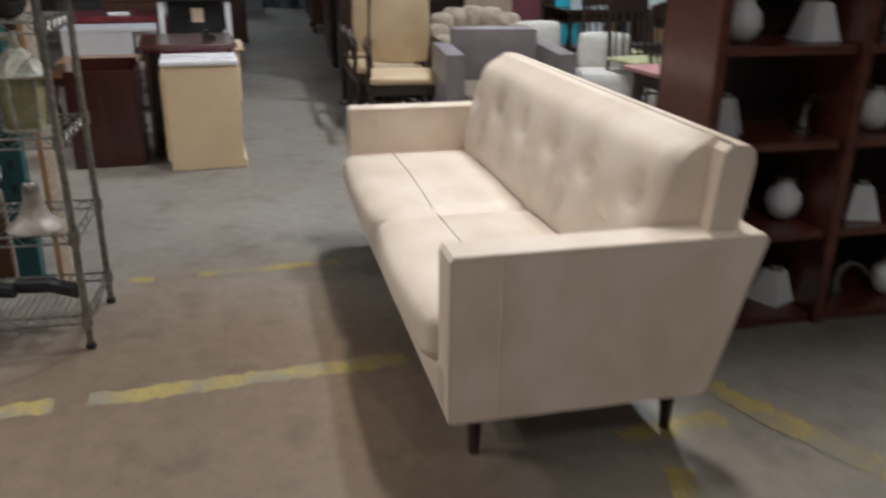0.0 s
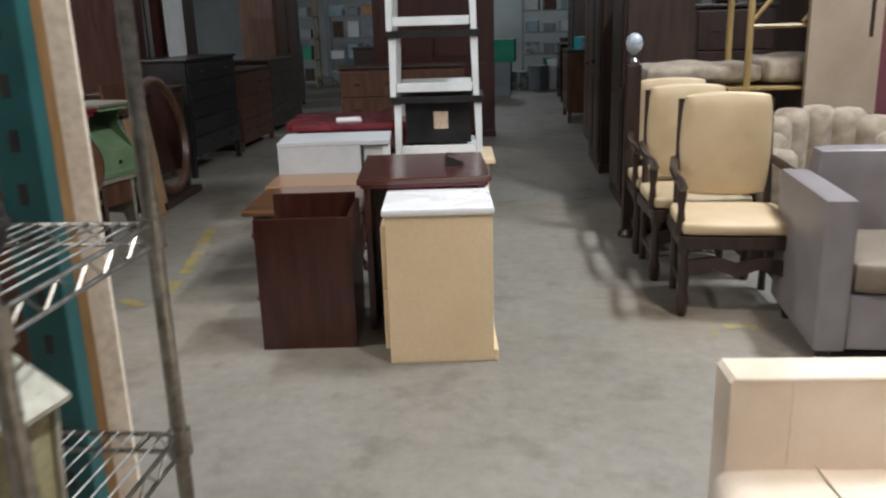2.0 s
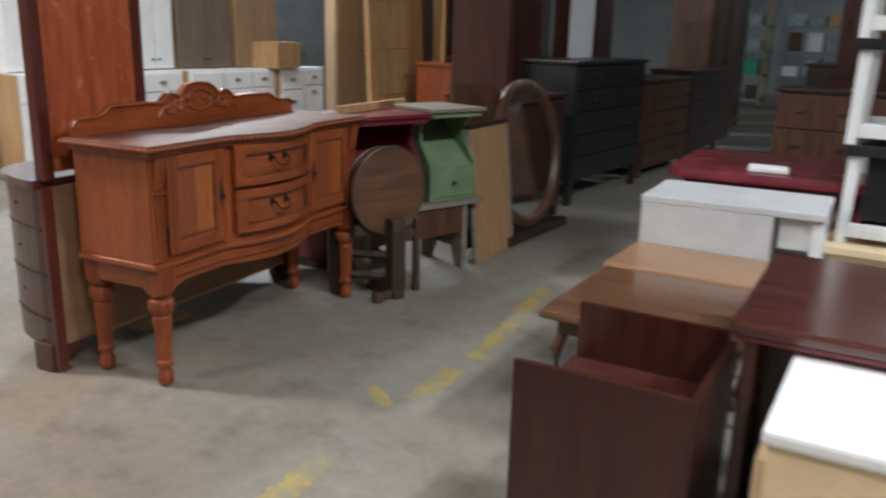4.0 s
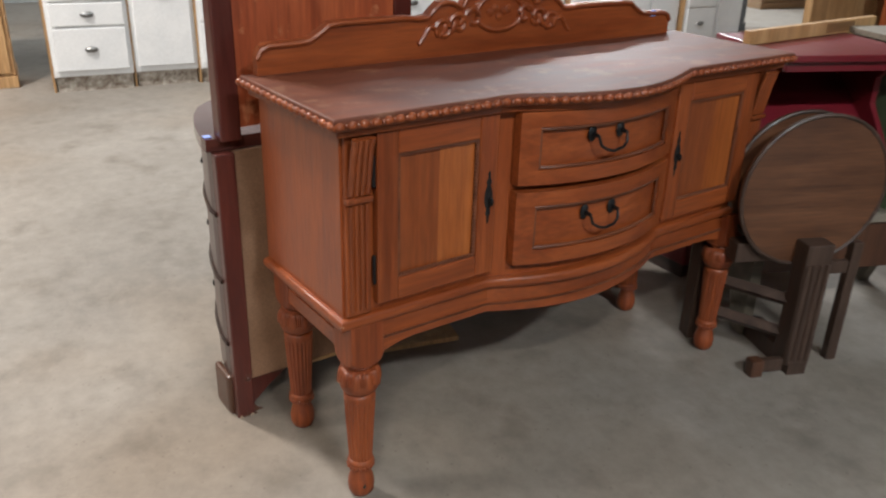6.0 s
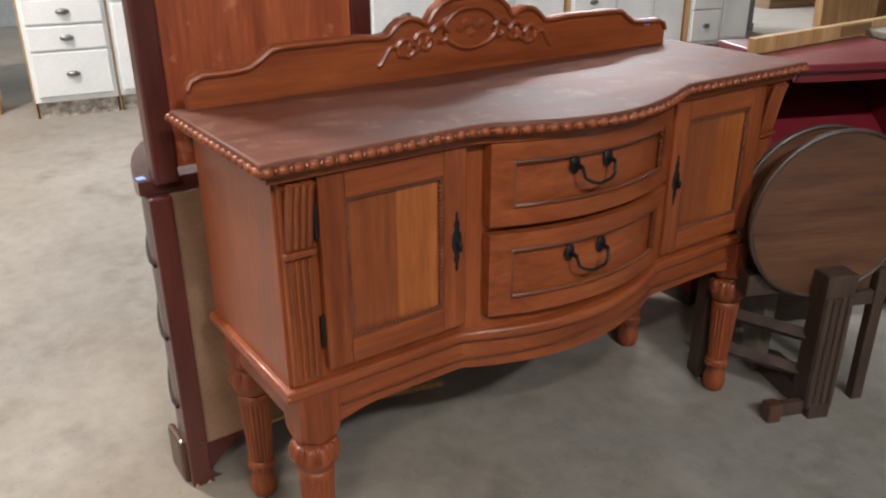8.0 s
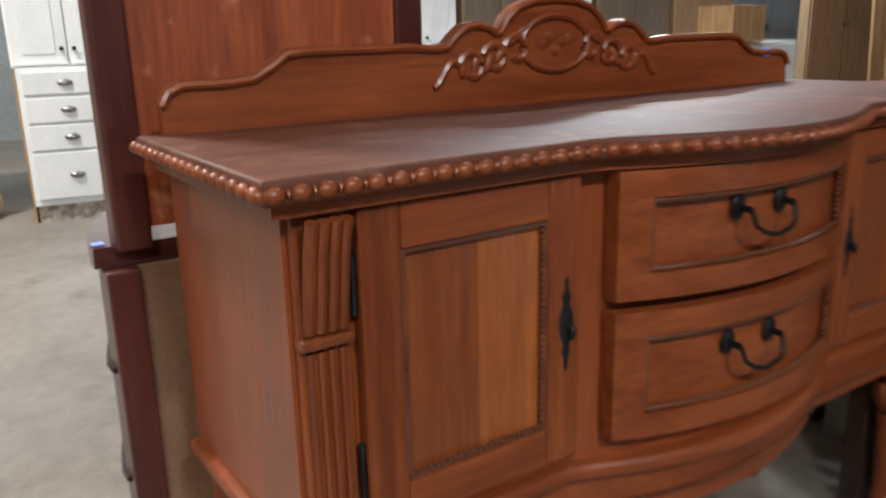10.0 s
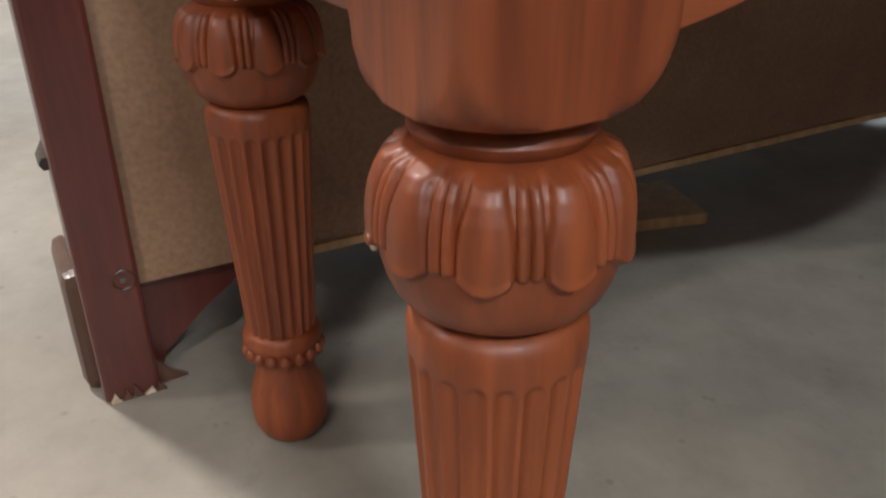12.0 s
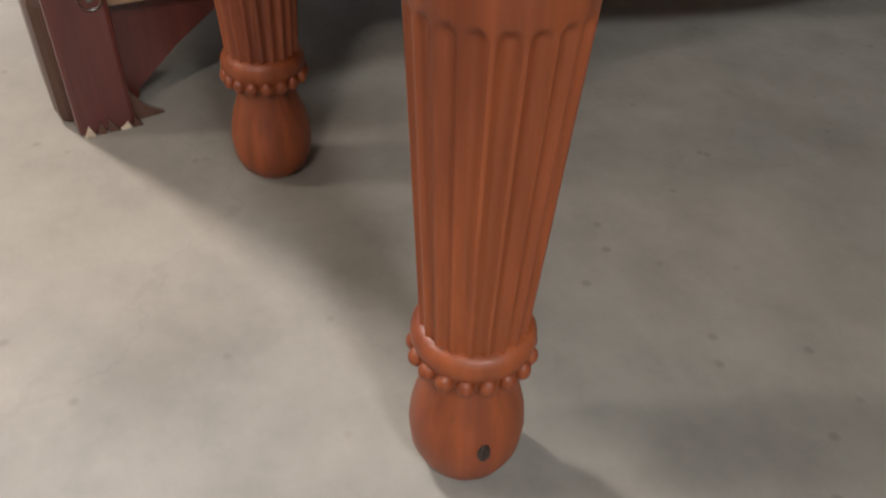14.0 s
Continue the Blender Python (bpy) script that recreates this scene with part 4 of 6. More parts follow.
def cherry_chest():
    c = thing("chest", pose(-0.735, 6.5, 0, 0, 0, 6), "dark cherry chest with a polished overhanging top", "chest")
    part("body", cube(0.03, 0.585, 0.27, 0.72, 0.05, 0.7, 0.004), MAHOGANY, c)
    part("plinth", cube(0.02, 0.595, 0.26, 0.73, 0.0, 0.05, 0.004), MAHOGANY, c)
    part("top", cube(0.0, 0.615, 0.03, 0.75, 0.705, 0.735, 0.01), MAHOGANY_X, c, "shiny cherry top with a red edge")
    part("moulding", cube(0.015, 0.6, 0.04, 0.735, 0.69, 0.705, 0.004), MAROON, c)
    part("stand_panel", cube(0.03, 0.06, 0.05, 0.27, 0.0, 0.69, 0.003), MAHOGANY, c)
    part("stand_panel", cube(0.555, 0.585, 0.05, 0.27, 0.0, 0.69, 0.003), MAHOGANY, c)
    return c


cherry_chest()
knob_thing = thing("door_stop", pose(-0.36, 6.87, 0.736, 0, 0, 20), "small black metal wedge lying on the chest", "door stop")
part("wedge", prism([(0, 0), (0.09, 0), (0.09, 0.012), (0.02, 0.045), (0, 0.045)], -0.016, 0.016, "y"), BLACK, knob_thing)
part("grip", tube([(0.01, 0, 0.045), (0.01, 0, 0.06), (0.05, 0, 0.055)], 0.006), BLACK, knob_thing)


def low_table(m, w, d, h, label, mat):
    t = thing("coffee_table", m, label, "table", "low tables in the aisle")
    part("tabletop", cube(0, w, 0, d, h - 0.028, h, 0.009), mat, t, "polished brown top")
    part("apron", cube(0.05, w - 0.05, 0.05, d - 0.05, h - 0.085, h - 0.028, 0.003), WALNUT, t)
    for u in (0.07, w - 0.07):
        for v in (0.07, d - 0.07):
            su, sv = (1 if u > w / 2 else -1), (1 if v > d / 2 else -1)
            part("leg", tube([(u, v, h - 0.07), (u + su * 0.02, v + sv * 0.02, h - 0.14), (u + su * 0.012, v + sv * 0.012, h - 0.24), (u - su * 0.006, v - sv * 0.006, 0.13), (u + su * 0.004, v + sv * 0.004, 0.05), (u + su * 0.024, v + sv * 0.024, 0.0)], 0.019, 10), WALNUT, t, "curved cabriole leg", True)
    return t


low_table(pose(-1.43, 6.93, 0, 0, 0, 4), 0.62, 0.62, 0.5, "brown polished coffee table with curved legs", WALNUT_X)
low_table(pose(-1.5, 7.58, 0, 0, 0, 4), 0.58, 0.42, 0.5, "plain tan-topped low table beside the coffee table", wood("tan_top", (0.24, 0.13, 0.07), (0.33, 0.19, 0.105), 0.35, "x", 0.2))


GREYED = surface("grey_white_paint", (0.44, 0.45, 0.47), (0.54, 0.55, 0.57), 0.45, 5, grain_mix=0.15)


def white_desk():
    t = thing("desk", pose(-1.53, 8.0, 0, 0, 0, 7), "long white painted desk with an end drawer box", "desk")
    part("top", cube(0, 0.72, 0, 0.46, 0.67, 0.7, 0.005), GREYED, t)
    part("modesty_panel", cube(0.01, 0.53, 0.0, 0.016, 0.41, 0.67, 0.002), GREYED, t)
    part("side", cube(0.0, 0.02, 0.016, 0.45, 0.0, 0.67, 0.002), OFFWHITE, t)
    part("side", cube(0.67, 0.71, 0.016, 0.45, 0.0, 0.67, 0.002), OFFWHITE, t)
    part("drawer_box", cube(0.55, 0.67, 0.04, 0.44, 0.54, 0.67, 0.002), OFFWHITE, t)
    part("back", cube(0.02, 0.66, 0.43, 0.445, 0.1, 0.67, 0), OFFWHITE, t)
    return t


white_desk()


def red_table(m, label):
    t = thing("table", m, label, "table", "red-topped tables")
    w, d, h = 0.95, 0.8, 0.745
    part("tabletop", prism([(0.05, 0), (w - 0.05, 0), (w, 0.05), (w, d - 0.05), (w - 0.05, d), (0.05, d), (0, d - 0.05), (0, 0.05)], h - 0.045, h), RED_TOP, t, "dark red lacquered top")
    part("apron", cube(0.07, w - 0.07, 0.07, d - 0.07, h - 0.12, h - 0.045, 0.003), MAROON, t)
    for u in (0.1, w - 0.1):
        for v in (0.1, d - 0.1):
            part("leg", lathe([(0.03, h - 0.1), (0.03, h - 0.2), (0.022, h - 0.25), (0.028, 0.3), (0.02, 0.08), (0.024, 0.0)], 14, at=(u, v)), MAROON, t, "", True)
    return t


red_table(pose(-1.62, 8.55, 0, 0, 0, 8), "dark red lacquered table with chamfered corners")
cloth = part("folded_cloth", cube(-0.09, 0.09, -0.05, 0.05, 0, 0.03, 0.012), OFFWHITE)
cloth.matrix_world = pose(-1.2, 8.72, 0.746, 0, 0, 12)
tagged(cloth, "small folded white cloth on the red table", "cloth")


def stack_base():
    t = thing("side_table", pose(-0.9, 8.5, 0, 0, 0, 4), "low cream-topped side table under the stacked frames", "table")
    part("tabletop", cube(0, 0.75, 0, 0.6, 0.455, 0.49, 0.006), CREAM, t)
    part("apron", cube(0.04, 0.71, 0.04, 0.56, 0.36, 0.455, 0.003), CREAM, t)
    for u in (0.05, 0.66):
        for v in (0.05, 0.51):
            part("leg", cube(u, u + 0.045, v, v + 0.045, 0, 0.36, 0.004), CREAM, t)
    return t


stack_base()


def white_end_table(m, h, dark_shelf, label):
    t = thing("end_table", m, label, "table", "white end tables stacked in the aisle")
    w, d = 0.6, 0.48
    part("tabletop", cube(-0.02, w + 0.02, -0.02, d + 0.02, h - 0.045, h, 0.004), EBONY, t, "black top board")
    for u, su in ((0.0, -1), (w - 0.045, 1)):
        for v in (0.0, d - 0.045):
            part("leg", prism([(u, h - 0.045), (u + 0.05, h - 0.045), (u + 0.045 + 0.01 * su, 0.0), (u + 0.005 + 0.01 * su, 0.0)], v, v + 0.042, "y"), OFFWHITE, t, "chipped white leg")
    part("rail", cube(0.04, w - 0.04, 0.0, 0.03, 0.03, 0.09, 0.003), OFFWHITE, t)
    part("rail", cube(0.04, w - 0.04, d - 0.03, d, 0.03, 0.09, 0.003), OFFWHITE, t)
    part("shelf", cube(0.03, w - 0.03, 0.03, d - 0.03, 0.04, 0.06, 0.002), OFFWHITE, t)
    if dark_shelf:
        part("drawer_box", cube(0.07, w - 0.07, 0.06, d - 0.04, 0.1, h - 0.05, 0.004), EBONY, t, "black drawer box")
        part("paper_tag", cube(0.27, 0.37, 0.056, 0.06, 0.2, 0.32, 0), PAPER, t, "paper label")
    return t


white_end_table(pose(-0.85, 8.6, 0.491, 0, 0, 3), 0.43, True, "white end table with a black top and drawer box")
white_end_table(pose(-0.87, 8.6, 0.923, 0, 0, 3), 0.44, False, "white open end table with a black top, stacked on another")
white_end_table(pose(-0.88, 8.6, 1.365, 0, 0, 3), 0.44, False, "white open end table with a black top, stacked on another")


# ---- ivory sofa ----
def soft_box(x0, x1, y0, y1, z0, z1, puff=0.03, n=14, round_=0.035):
    """An upholstered block: a bevelled box whose faces swell outward."""
    bm = bmesh.new()
    box(bm, x0, x1, y0, y1, z0, z1)
    bmesh.ops.subdivide_edges(bm, edges=bm.edges[:], cuts=n, use_grid_fill=True)
    c = Vector(((x0 + x1) / 2, (y0 + y1) / 2, (z0 + z1) / 2))
    s = Vector(((x1 - x0) / 2, (y1 - y0) / 2, (z1 - z0) / 2))
    for v in bm.verts:
        q = v.co - c
        inner = Vector([max(-s[i] + round_, min(s[i] - round_, q[i])) for i in range(3)])
        e = q - inner
        if e.length > 1e-6:
            q = inner + e.normalized() * round_
        f = Vector([1 - (q[i] / s[i]) ** 2 for i in range(3)])
        q += Vector((math.copysign(puff, q.x) * f.y * f.z if abs(q.x) > s.x * 0.9 else 0, math.copysign(puff, q.y) * f.x * f.z if abs(q.y) > s.y * 0.9 else 0, math.copysign(puff, q.z) * f.x * f.y if abs(q.z) > s.z * 0.9 else 0))
        v.co = c + q
    return bm


SEAM = surface("leather_seam", (0.4, 0.33, 0.25), (0.46, 0.38, 0.3), 0.5, 8, grain_mix=0.15)


def sofa():
    s = thing("sofa", pose(0.495, 2.73, 0, 0, 0, 2) @ Matrix.Diagonal((0.89, 1, 1, 1)), "ivory leather three-seat sofa with a button-tufted back", "sofa")
    n, dep = 1.98, 0.95
    part("frame", cube(0.0, dep - 0.12, 0.02, n - 0.02, 0.2, 0.34, 0.015), LEATHER, s, "", True)
    for y in (0.0, n - 0.11):
        part("arm", prism([(0.012, 0.198), (0.0, 0.21), (0.0, 0.648), (0.012, 0.66), (0.955, 0.66), (0.968, 0.645), (0.83, 0.21), (0.815, 0.198)], y, y + 0.11, "y"), LEATHER, s, "flat straight arm", False)
        arm_edge = tube([(0.012, y + 0.003, 0.657), (0.955, y + 0.003, 0.657)], 0.005, 6)
        tube([(0.003, y + 0.003, 0.205), (0.003, y + 0.003, 0.65)], 0.005, 6, arm_edge)
        tube([(0.15, y + (-0.0005 if y == 0 else 0.0), 0.205), (0.15, y + (-0.0005 if y == 0 else 0.0), 0.65)], 0.0025, 6, arm_edge)
        part("piping", arm_edge, LEATHER, s, "", True)
    for a, b in ((0.115, 0.925), (0.93, n - 0.115)):
        part("seat_cushion", soft_box(-0.045, 0.66, a, b, 0.31, 0.465, 0.022, 16, 0.05), LEATHER, s, "creased seat cushion", True)
        part("seam", tube([(0.2, a + 0.03, 0.4745), (0.2, (a + b) / 2, 0.488), (0.2, b - 0.03, 0.4745)], 0.0022, 6), SEAM, s)
    # tufted back: one swelling sheet with buttons drawn in
    buttons = [(0.22 + 0.31 * i, 0.28) for i in range(6)] + [(0.37 + 0.31 * i, 0.15) for i in range(5)]
    bm = bmesh.new()
    nu, nv = 96, 30
    rows = []
    y0, y1 = 0.115, n - 0.115
    for i in range(nv + 1):
        t = i / nv
        row = []
        for j in range(nu + 1):
            y = y0 + (y1 - y0) * j / nu
            z = 0.44 + 0.46 * t
            x = 0.6 + 0.13 * t - 0.06 * math.sin(math.pi * min(1, t * 1.05)) ** 0.5
            if t > 0.86:
                k = (t - 0.86) / 0.14
                x += 0.05 * k * k
            edge = min(y - y0, y1 - y)
            if edge < 0.06:
                x += 0.05 * (1 - edge / 0.06) ** 2
            for by, bz in buttons:
                dd = math.hypot(y - y0 - by + 0.12, (z - 0.44 - bz) * 1.1)
                x += 0.038 * math.exp(-(dd / 0.045) ** 2) + 0.012 * math.exp(-(dd / 0.11) ** 2)
            row.append(bm.verts.new((x, y, z)))
        rows.append(row)
    for a, b in zip(rows, rows[1:]):
        for j in range(nu):
            bm.faces.new((a[j], a[j + 1], b[j + 1], b[j]))
    back = [[bm.verts.new((0.8 + 0.045 * t, y, 0.44 + 0.45 * t)) for y in (y0, y1)] for t in (0, 1)]
    bm.faces.new((rows[-1] + [back[1][1], back[1][0]])[::1])
    bm.faces.new([r[0] for r in rows] + [back[1][0], back[0][0]])
    bm.faces.new([r[-1] for r in rows] + [back[1][1], back[0][1]])
    bm.faces.new((back[0][0], back[0][1], back[1][1], back[1][0]))
    bmesh.ops.recalc_face_normals(bm, faces=bm.faces)
    cushion = part("back_cushion", bm, LEATHER, s, "button-tufted back", True)
    for by, bz in buttons:
        y, z = y0 + by - 0.12, 0.44 + bz
        t = bz / 0.46
        x = 0.6 + 0.13 * t - 0.06 * math.sin(math.pi * min(1, t * 1.05)) ** 0.5 + 0.046
        b = bmesh.new()
        bmesh.ops.create_icosphere(b, subdivisions=2, radius=0.013, matrix=Matrix.Translation((x, y, z)) @ Matrix.Diagonal((0.5, 1, 1, 1)))
        part("button", b, LEATHER, cushion, "", True)
    part("back_frame", prism([(0.76, 0.3), (0.85, 0.3), (0.925, 0.84), (0.918, 0.872), (0.9, 0.886), (0.845, 0.89), (0.82, 0.87)], 0.05, n - 0.05, "y"), LEATHER, s, "", False)
    part("back_piping", tube([(0.846, 0.06, 0.891), (0.846, n - 0.06, 0.891)], 0.005), SEAM, s)
    for x in (0.13, 0.8):
        for y in (0.15, n - 0.15):
            part("leg", lathe([(0.03, 0.205), (0.027, 0.15), (0.017, 0.0)], 14, at=(x, y)), DARK, s, "tapered dark wooden leg", True)
    return s


sofa()


# ---- wire rack with salvaged lamps ----
def wire_rack():
    r = thing("wire_rack", pose(-0.585, 3.745, 0, 0, 0, 0), "zinc wire shelving rack holding salvaged lamps", "rack")
    n, d = 1.3, 0.4
    for x in (0, -n):
        for y in (0, d):
            bm = tube([(x, y, 0.02), (x, y, 1.86)], 0.0125, 12)
            for z in np.arange(0.1, 1.84, 0.05):
                tube([(x, y, z), (x, y, z + 0.004)], 0.0134, 12, bm)
            post = part("post", bm, CHROME, r, "grooved zinc post", True)
            part("foot", lathe([(0.018, 0.022), (0.018, 0.004), (0.014, 0.0)], 12, at=(x, y)), BLACK, post, "black levelling foot", True)
    for z in (0.13, 0.43, 0.76, 1.12, 1.5):
        bm = bmesh.new()
        for y in (0, d):
            tube([(0, y, z), (-n, y, z)], 0.004, 6, bm)
            tube([(0, y, z - 0.032), (-n, y, z - 0.032)], 0.004, 6, bm)
            zig = []
            for k in range(int(n / 0.035)):
                zig.append((-0.035 * k - 0.01, y, z if k % 2 else z - 0.032))
            tube(zig, 0.0025, 4, bm)
        for x in (0, -n):
            tube([(x, 0, z), (x, d, z)], 0.004, 6, bm)
            tube([(x, 0, z - 0.032), (x, d, z - 0.032)], 0.004, 6, bm)
            tube([(x, 0.02 + 0.036 * k, z if k % 2 else z - 0.032) for k in range(11)], 0.0025, 4, bm)
        for k in range(1, 50):
            x = -n * k / 50
            tube([(x, 0, z + 0.003), (x, d, z + 0.003)], 0.0022, 4, bm)
        for x in (-n / 3, -2 * n / 3):
            tube([(x, 0, z - 0.003), (x, d, z - 0.003)], 0.004, 4, bm)
        for x in (0, -n):
            for y in (0, d):
                lathe([(0.018, z + 0.01), (0.02, z - 0.036)], 12, bm=bm, at=(x, y))
        tagged(part("shelf", bm, CHROME, r, "wire shelf"), kind="stuff")
    return r


wire_rack()


FROST = surface("dusty_frosted_glass", (0.26, 0.22, 0.19), (0.38, 0.33, 0.29), 0.4, 12, grain_mix=0.2)
FROST_BLUE = surface("dusty_blue_glass", (0.26, 0.31, 0.34), (0.4, 0.45, 0.48), 0.25, 14, grain_mix=0.2)


def porch_lantern(m):
    t = thing("porch_lantern", m, "tarnished porch lantern with mottled glass lying on the shelf", "lantern")
    part("roof", lathe([(0.012, 0.27), (0.03, 0.262), (0.05, 0.24), (0.085, 0.2), (0.1, 0.185), (0.1, 0.178), (0.07, 0.178)], 6), LANTERN, t, "verdigris six-sided roof")
    part("finial", lathe([(0.004, 0.32), (0.014, 0.305), (0.012, 0.29), (0.02, 0.27), (0.02, 0.262)], 12), LANTERN, t, "", True)
    for k in range(6):
        a = math.pi / 3 * k
        part("bar", tube([(0.066 * math.cos(a), 0.066 * math.sin(a), 0.0), (0.078 * math.cos(a), 0.078 * math.sin(a), 0.18)], 0.006, 6), LANTERN, t)
        b = a + math.pi / 3
        bm = bmesh.new()
        q = [bm.verts.new((s * math.cos(x), s * math.sin(x), z)) for s, x, z in ((0.064, a, 0.01), (0.064, b, 0.01), (0.075, b, 0.178), (0.075, a, 0.178))]
        bm.faces.new(q)
        bmesh.ops.solidify(bm, geom=bm.faces[:], thickness=0.003)
        part("pane", bm, SEEDY, t, "yellowed mottled glass pane")
    part("base", lathe([(0.074, 0.012), (0.074, 0.0), (0.05, 0.0), (0.05, 0.012)], 6), LANTERN, t)
    part("wall_plate", cube(-0.135, -0.12, -0.05, 0.05, 0.08, 0.3, 0.004), OFFWHITE, t, "chipped white wall plate")
    part("arm", tube([(-0.125, 0, 0.22), (-0.08, 0, 0.3), (-0.02, 0, 0.3), (0, 0, 0.285)], 0.01, 8), LANTERN, t, "", True)
    return t


porch_lantern(pose(-0.705, 3.87, 0.765, 0, 0, 20))


def swing_tag(x, y, z, turn, label):
    t = thing("price_tag", pose(x, y, z, 78, 8, turn), label, "tag")
    part("card", prism([(-0.035, 0), (0.035, 0), (0.035, 0.085), (0.02, 0.1), (-0.02, 0.1), (-0.035, 0.085)], 0, 0.0015), TAG, t)
    part("string", tube([(0, 0.09, 0.001), (0.06, 0.13, 0.004), (0.12, 0.08, 0.006), (0.16, -0.01, 0.004)], 0.0015, 5), OFFWHITE, t)


swing_tag(-0.86, 3.72, 0.7, -35, "blank manila price tag on a string")


def bell_shade(m):
    t = thing("bell_lamp", m, "old white bell-shaped glass lamp shade", "lamp shade")
    bm = lathe([(0.035, 0.16), (0.034, 0.13), (0.045, 0.1), (0.055, 0.07), (0.08, 0.035), (0.115, 0.012), (0.12, 0.0)], 30)
    part("shade", bm, FROST, t, "flared shade", True)
    part("collar", lathe([(0.02, 0.2), (0.03, 0.19), (0.036, 0.16), (0.03, 0.158)], 16), CHROME, t, "", True)


bell_shade(pose(-0.72, 3.83, 0.435) @ Matrix.Scale(0.8, 4))


def glass_globe(m):
    t = thing("lantern_globe", m, "faceted clear glass lantern shade lying on its side", "lamp shade")
    part("glass", lathe([(0.05, 0.0), (0.08, 0.02), (0.095, 0.1), (0.08, 0.16), (0.045, 0.19)], 8), FROST_BLUE, t, "faceted pale glass")
    part("neck", lathe([(0.045, 0.19), (0.03, 0.2), (0.032, 0.23), (0.02, 0.232)], 14), LANTERN, t, "", True)


glass_globe(pose(-1.06, 3.86, 0.52, 0, 90, 15))


def flood_lamp(m, label):
    t = thing("flood_lamp", m, label, "lamp", "dark fittings on the upper shelf")
    part("housing", lathe([(0.016, 0.13), (0.03, 0.12), (0.034, 0.07), (0.05, 0.05), (0.056, 0.01), (0.06, 0.0)], 20), BLACK, t, "dull black housing", True)
    part("rim", lathe([(0.06, 0.0), (0.066, -0.004), (0.066, -0.014), (0.05, -0.014), (0.046, -0.002)], 20), BLACK, t, "", True)
    part("lens", lathe([(0.048, -0.004), (0.036, 0.002), (0.03, -0.006), (0.018, 0.0), (0.012, -0.008), (0.002, -0.008)], 18), BLACK, t, "ribbed lens", True)
    part("bracket", tube([(-0.07, 0, 0.03), (-0.075, 0, 0.1), (-0.04, 0, 0.14), (0.04, 0, 0.14), (0.075, 0, 0.1), (0.07, 0, 0.03)], 0.007, 6), BLACK, t)


flood_lamp(pose(-0.7, 3.85, 1.19, 80, 0, 25), "dark round flood lamp with an orange sticker")
flood_lamp(pose(-0.88, 3.87, 1.19, 85, 0, -10), "dull grey round flood lamp on the rack")
flood_lamp(pose(-1.1, 3.87, 1.19, 85, 0, 15), "dull grey round flood lamp on the rack")
tin = part("metal_box", cube(-0.07, 0.07, -0.06, 0.06, 0, 0.15, 0.008), GREY_STEEL)
tin.matrix_world = pose(-0.98, 4.02, 1.125, 0, 0, 8)
tagged(tin, "scuffed grey metal junction box on the rack", "box")
for i, x in enumerate((-0.75, -0.98, -1.2)):
    p_ = part("pipe_fitting", tube([(0, -0.12, 0.03), (0.02, 0, 0.035), (0.0, 0.12, 0.03)], 0.028, 10), BLACK)
    p_.matrix_world = pose(x, 3.93, 0.135, 0, 0, 70 + 20 * i)
    tagged(p_, "short black iron pipe lying on the lowest shelf", "pipe", "iron pipes on the rack")


# ---- pallet rack upright, brown panels and a white board behind the wire rack ----
def pallet_upright(x, y):
    t = thing("rack_upright", pose(x, y, 0), "teal steel pallet rack upright with slotted holes", "rack")
    part("post", cube(-0.045, 0.045, -0.035, 0.035, 0.01, 2.6, 0.006), TEAL, t)
    part("base_plate", cube(-0.07, 0.07, -0.06, 0.06, 0, 0.01, 0), TEAL, t)
    for k in range(24):
        part("slot", cube(-0.008, 0.008, -0.0365, -0.03, 0.2 + 0.1 * k, 0.24 + 0.1 * k, 0), BLACK, t)


pallet_upright(-0.94, 4.42)
pallet_upright(-2.2, 4.42)
for k in range(3):
    b_ = part("rack_brace", tube([(-2.15, 4.37, 0.5 + 0.7 * k), (-0.99, 4.37, 1.1 + 0.7 * k)], 0.016, 6), TEAL)
    tagged(b_, "thin teal diagonal brace of the pallet rack", "rack brace", "braces of the pallet rack")
for z, k in ((0.35, 0), (1.75, 1)):
    b_ = part("rack_beam", cube(-2.155, -0.985, 4.4, 4.44, z, z + 0.1, 0.006), TEAL)
    tagged(b_, "teal steel pallet rack beam between uprights", "rack beam", "beams of the pallet rack")
BROWN_DOOR = wood("brown_door", (0.07, 0.025, 0.01), (0.11, 0.042, 0.017), 0.5, "z", 0)
for k in range(5):
    d_ = part("door_panel", cube(-0.42, 0.42, -0.02, 0.02, 0, 1.95 + 0.03 * k, 0.004), WALNUT if k % 2 else BROWN_DOOR)
    for u in (-0.34, 0.06):
        for z in (0.12, 1.02):
            part("inset_panel", cube(u, u + 0.28, -0.026, -0.02, z, z + 0.78, 0.003), BROWN_DOOR, d_)
    d_.matrix_world = pose(-1.45 - 0.03 * k, 4.5 + 0.045 * k, 0.0, -1, 0, -1)
    tagged(d_, "brown panelled wooden door stacked behind the pallet rack", "door", "doors on the pallet rack")
# cream board; the warm light on it is mixed into its base colour
w_ = part("pale_board", cube(-0.02, 0.02, -0.012, 0.012, 0, 2.3, 0.003), surface("warm_lit_cream_board", (0.74, 0.62, 0.5), (0.84, 0.74, 0.62), 0.5, 5))
part("bare_edge", cube(-0.036, -0.018, -0.012, 0.012, 0, 2.3, 0.002), PINE, w_, "bare brown wood edge")
w_.matrix_world = pose(-0.77, 4.3, 0, 1, 0, 20)
tagged(w_, "long pale painted trim board standing behind the rack", "board")


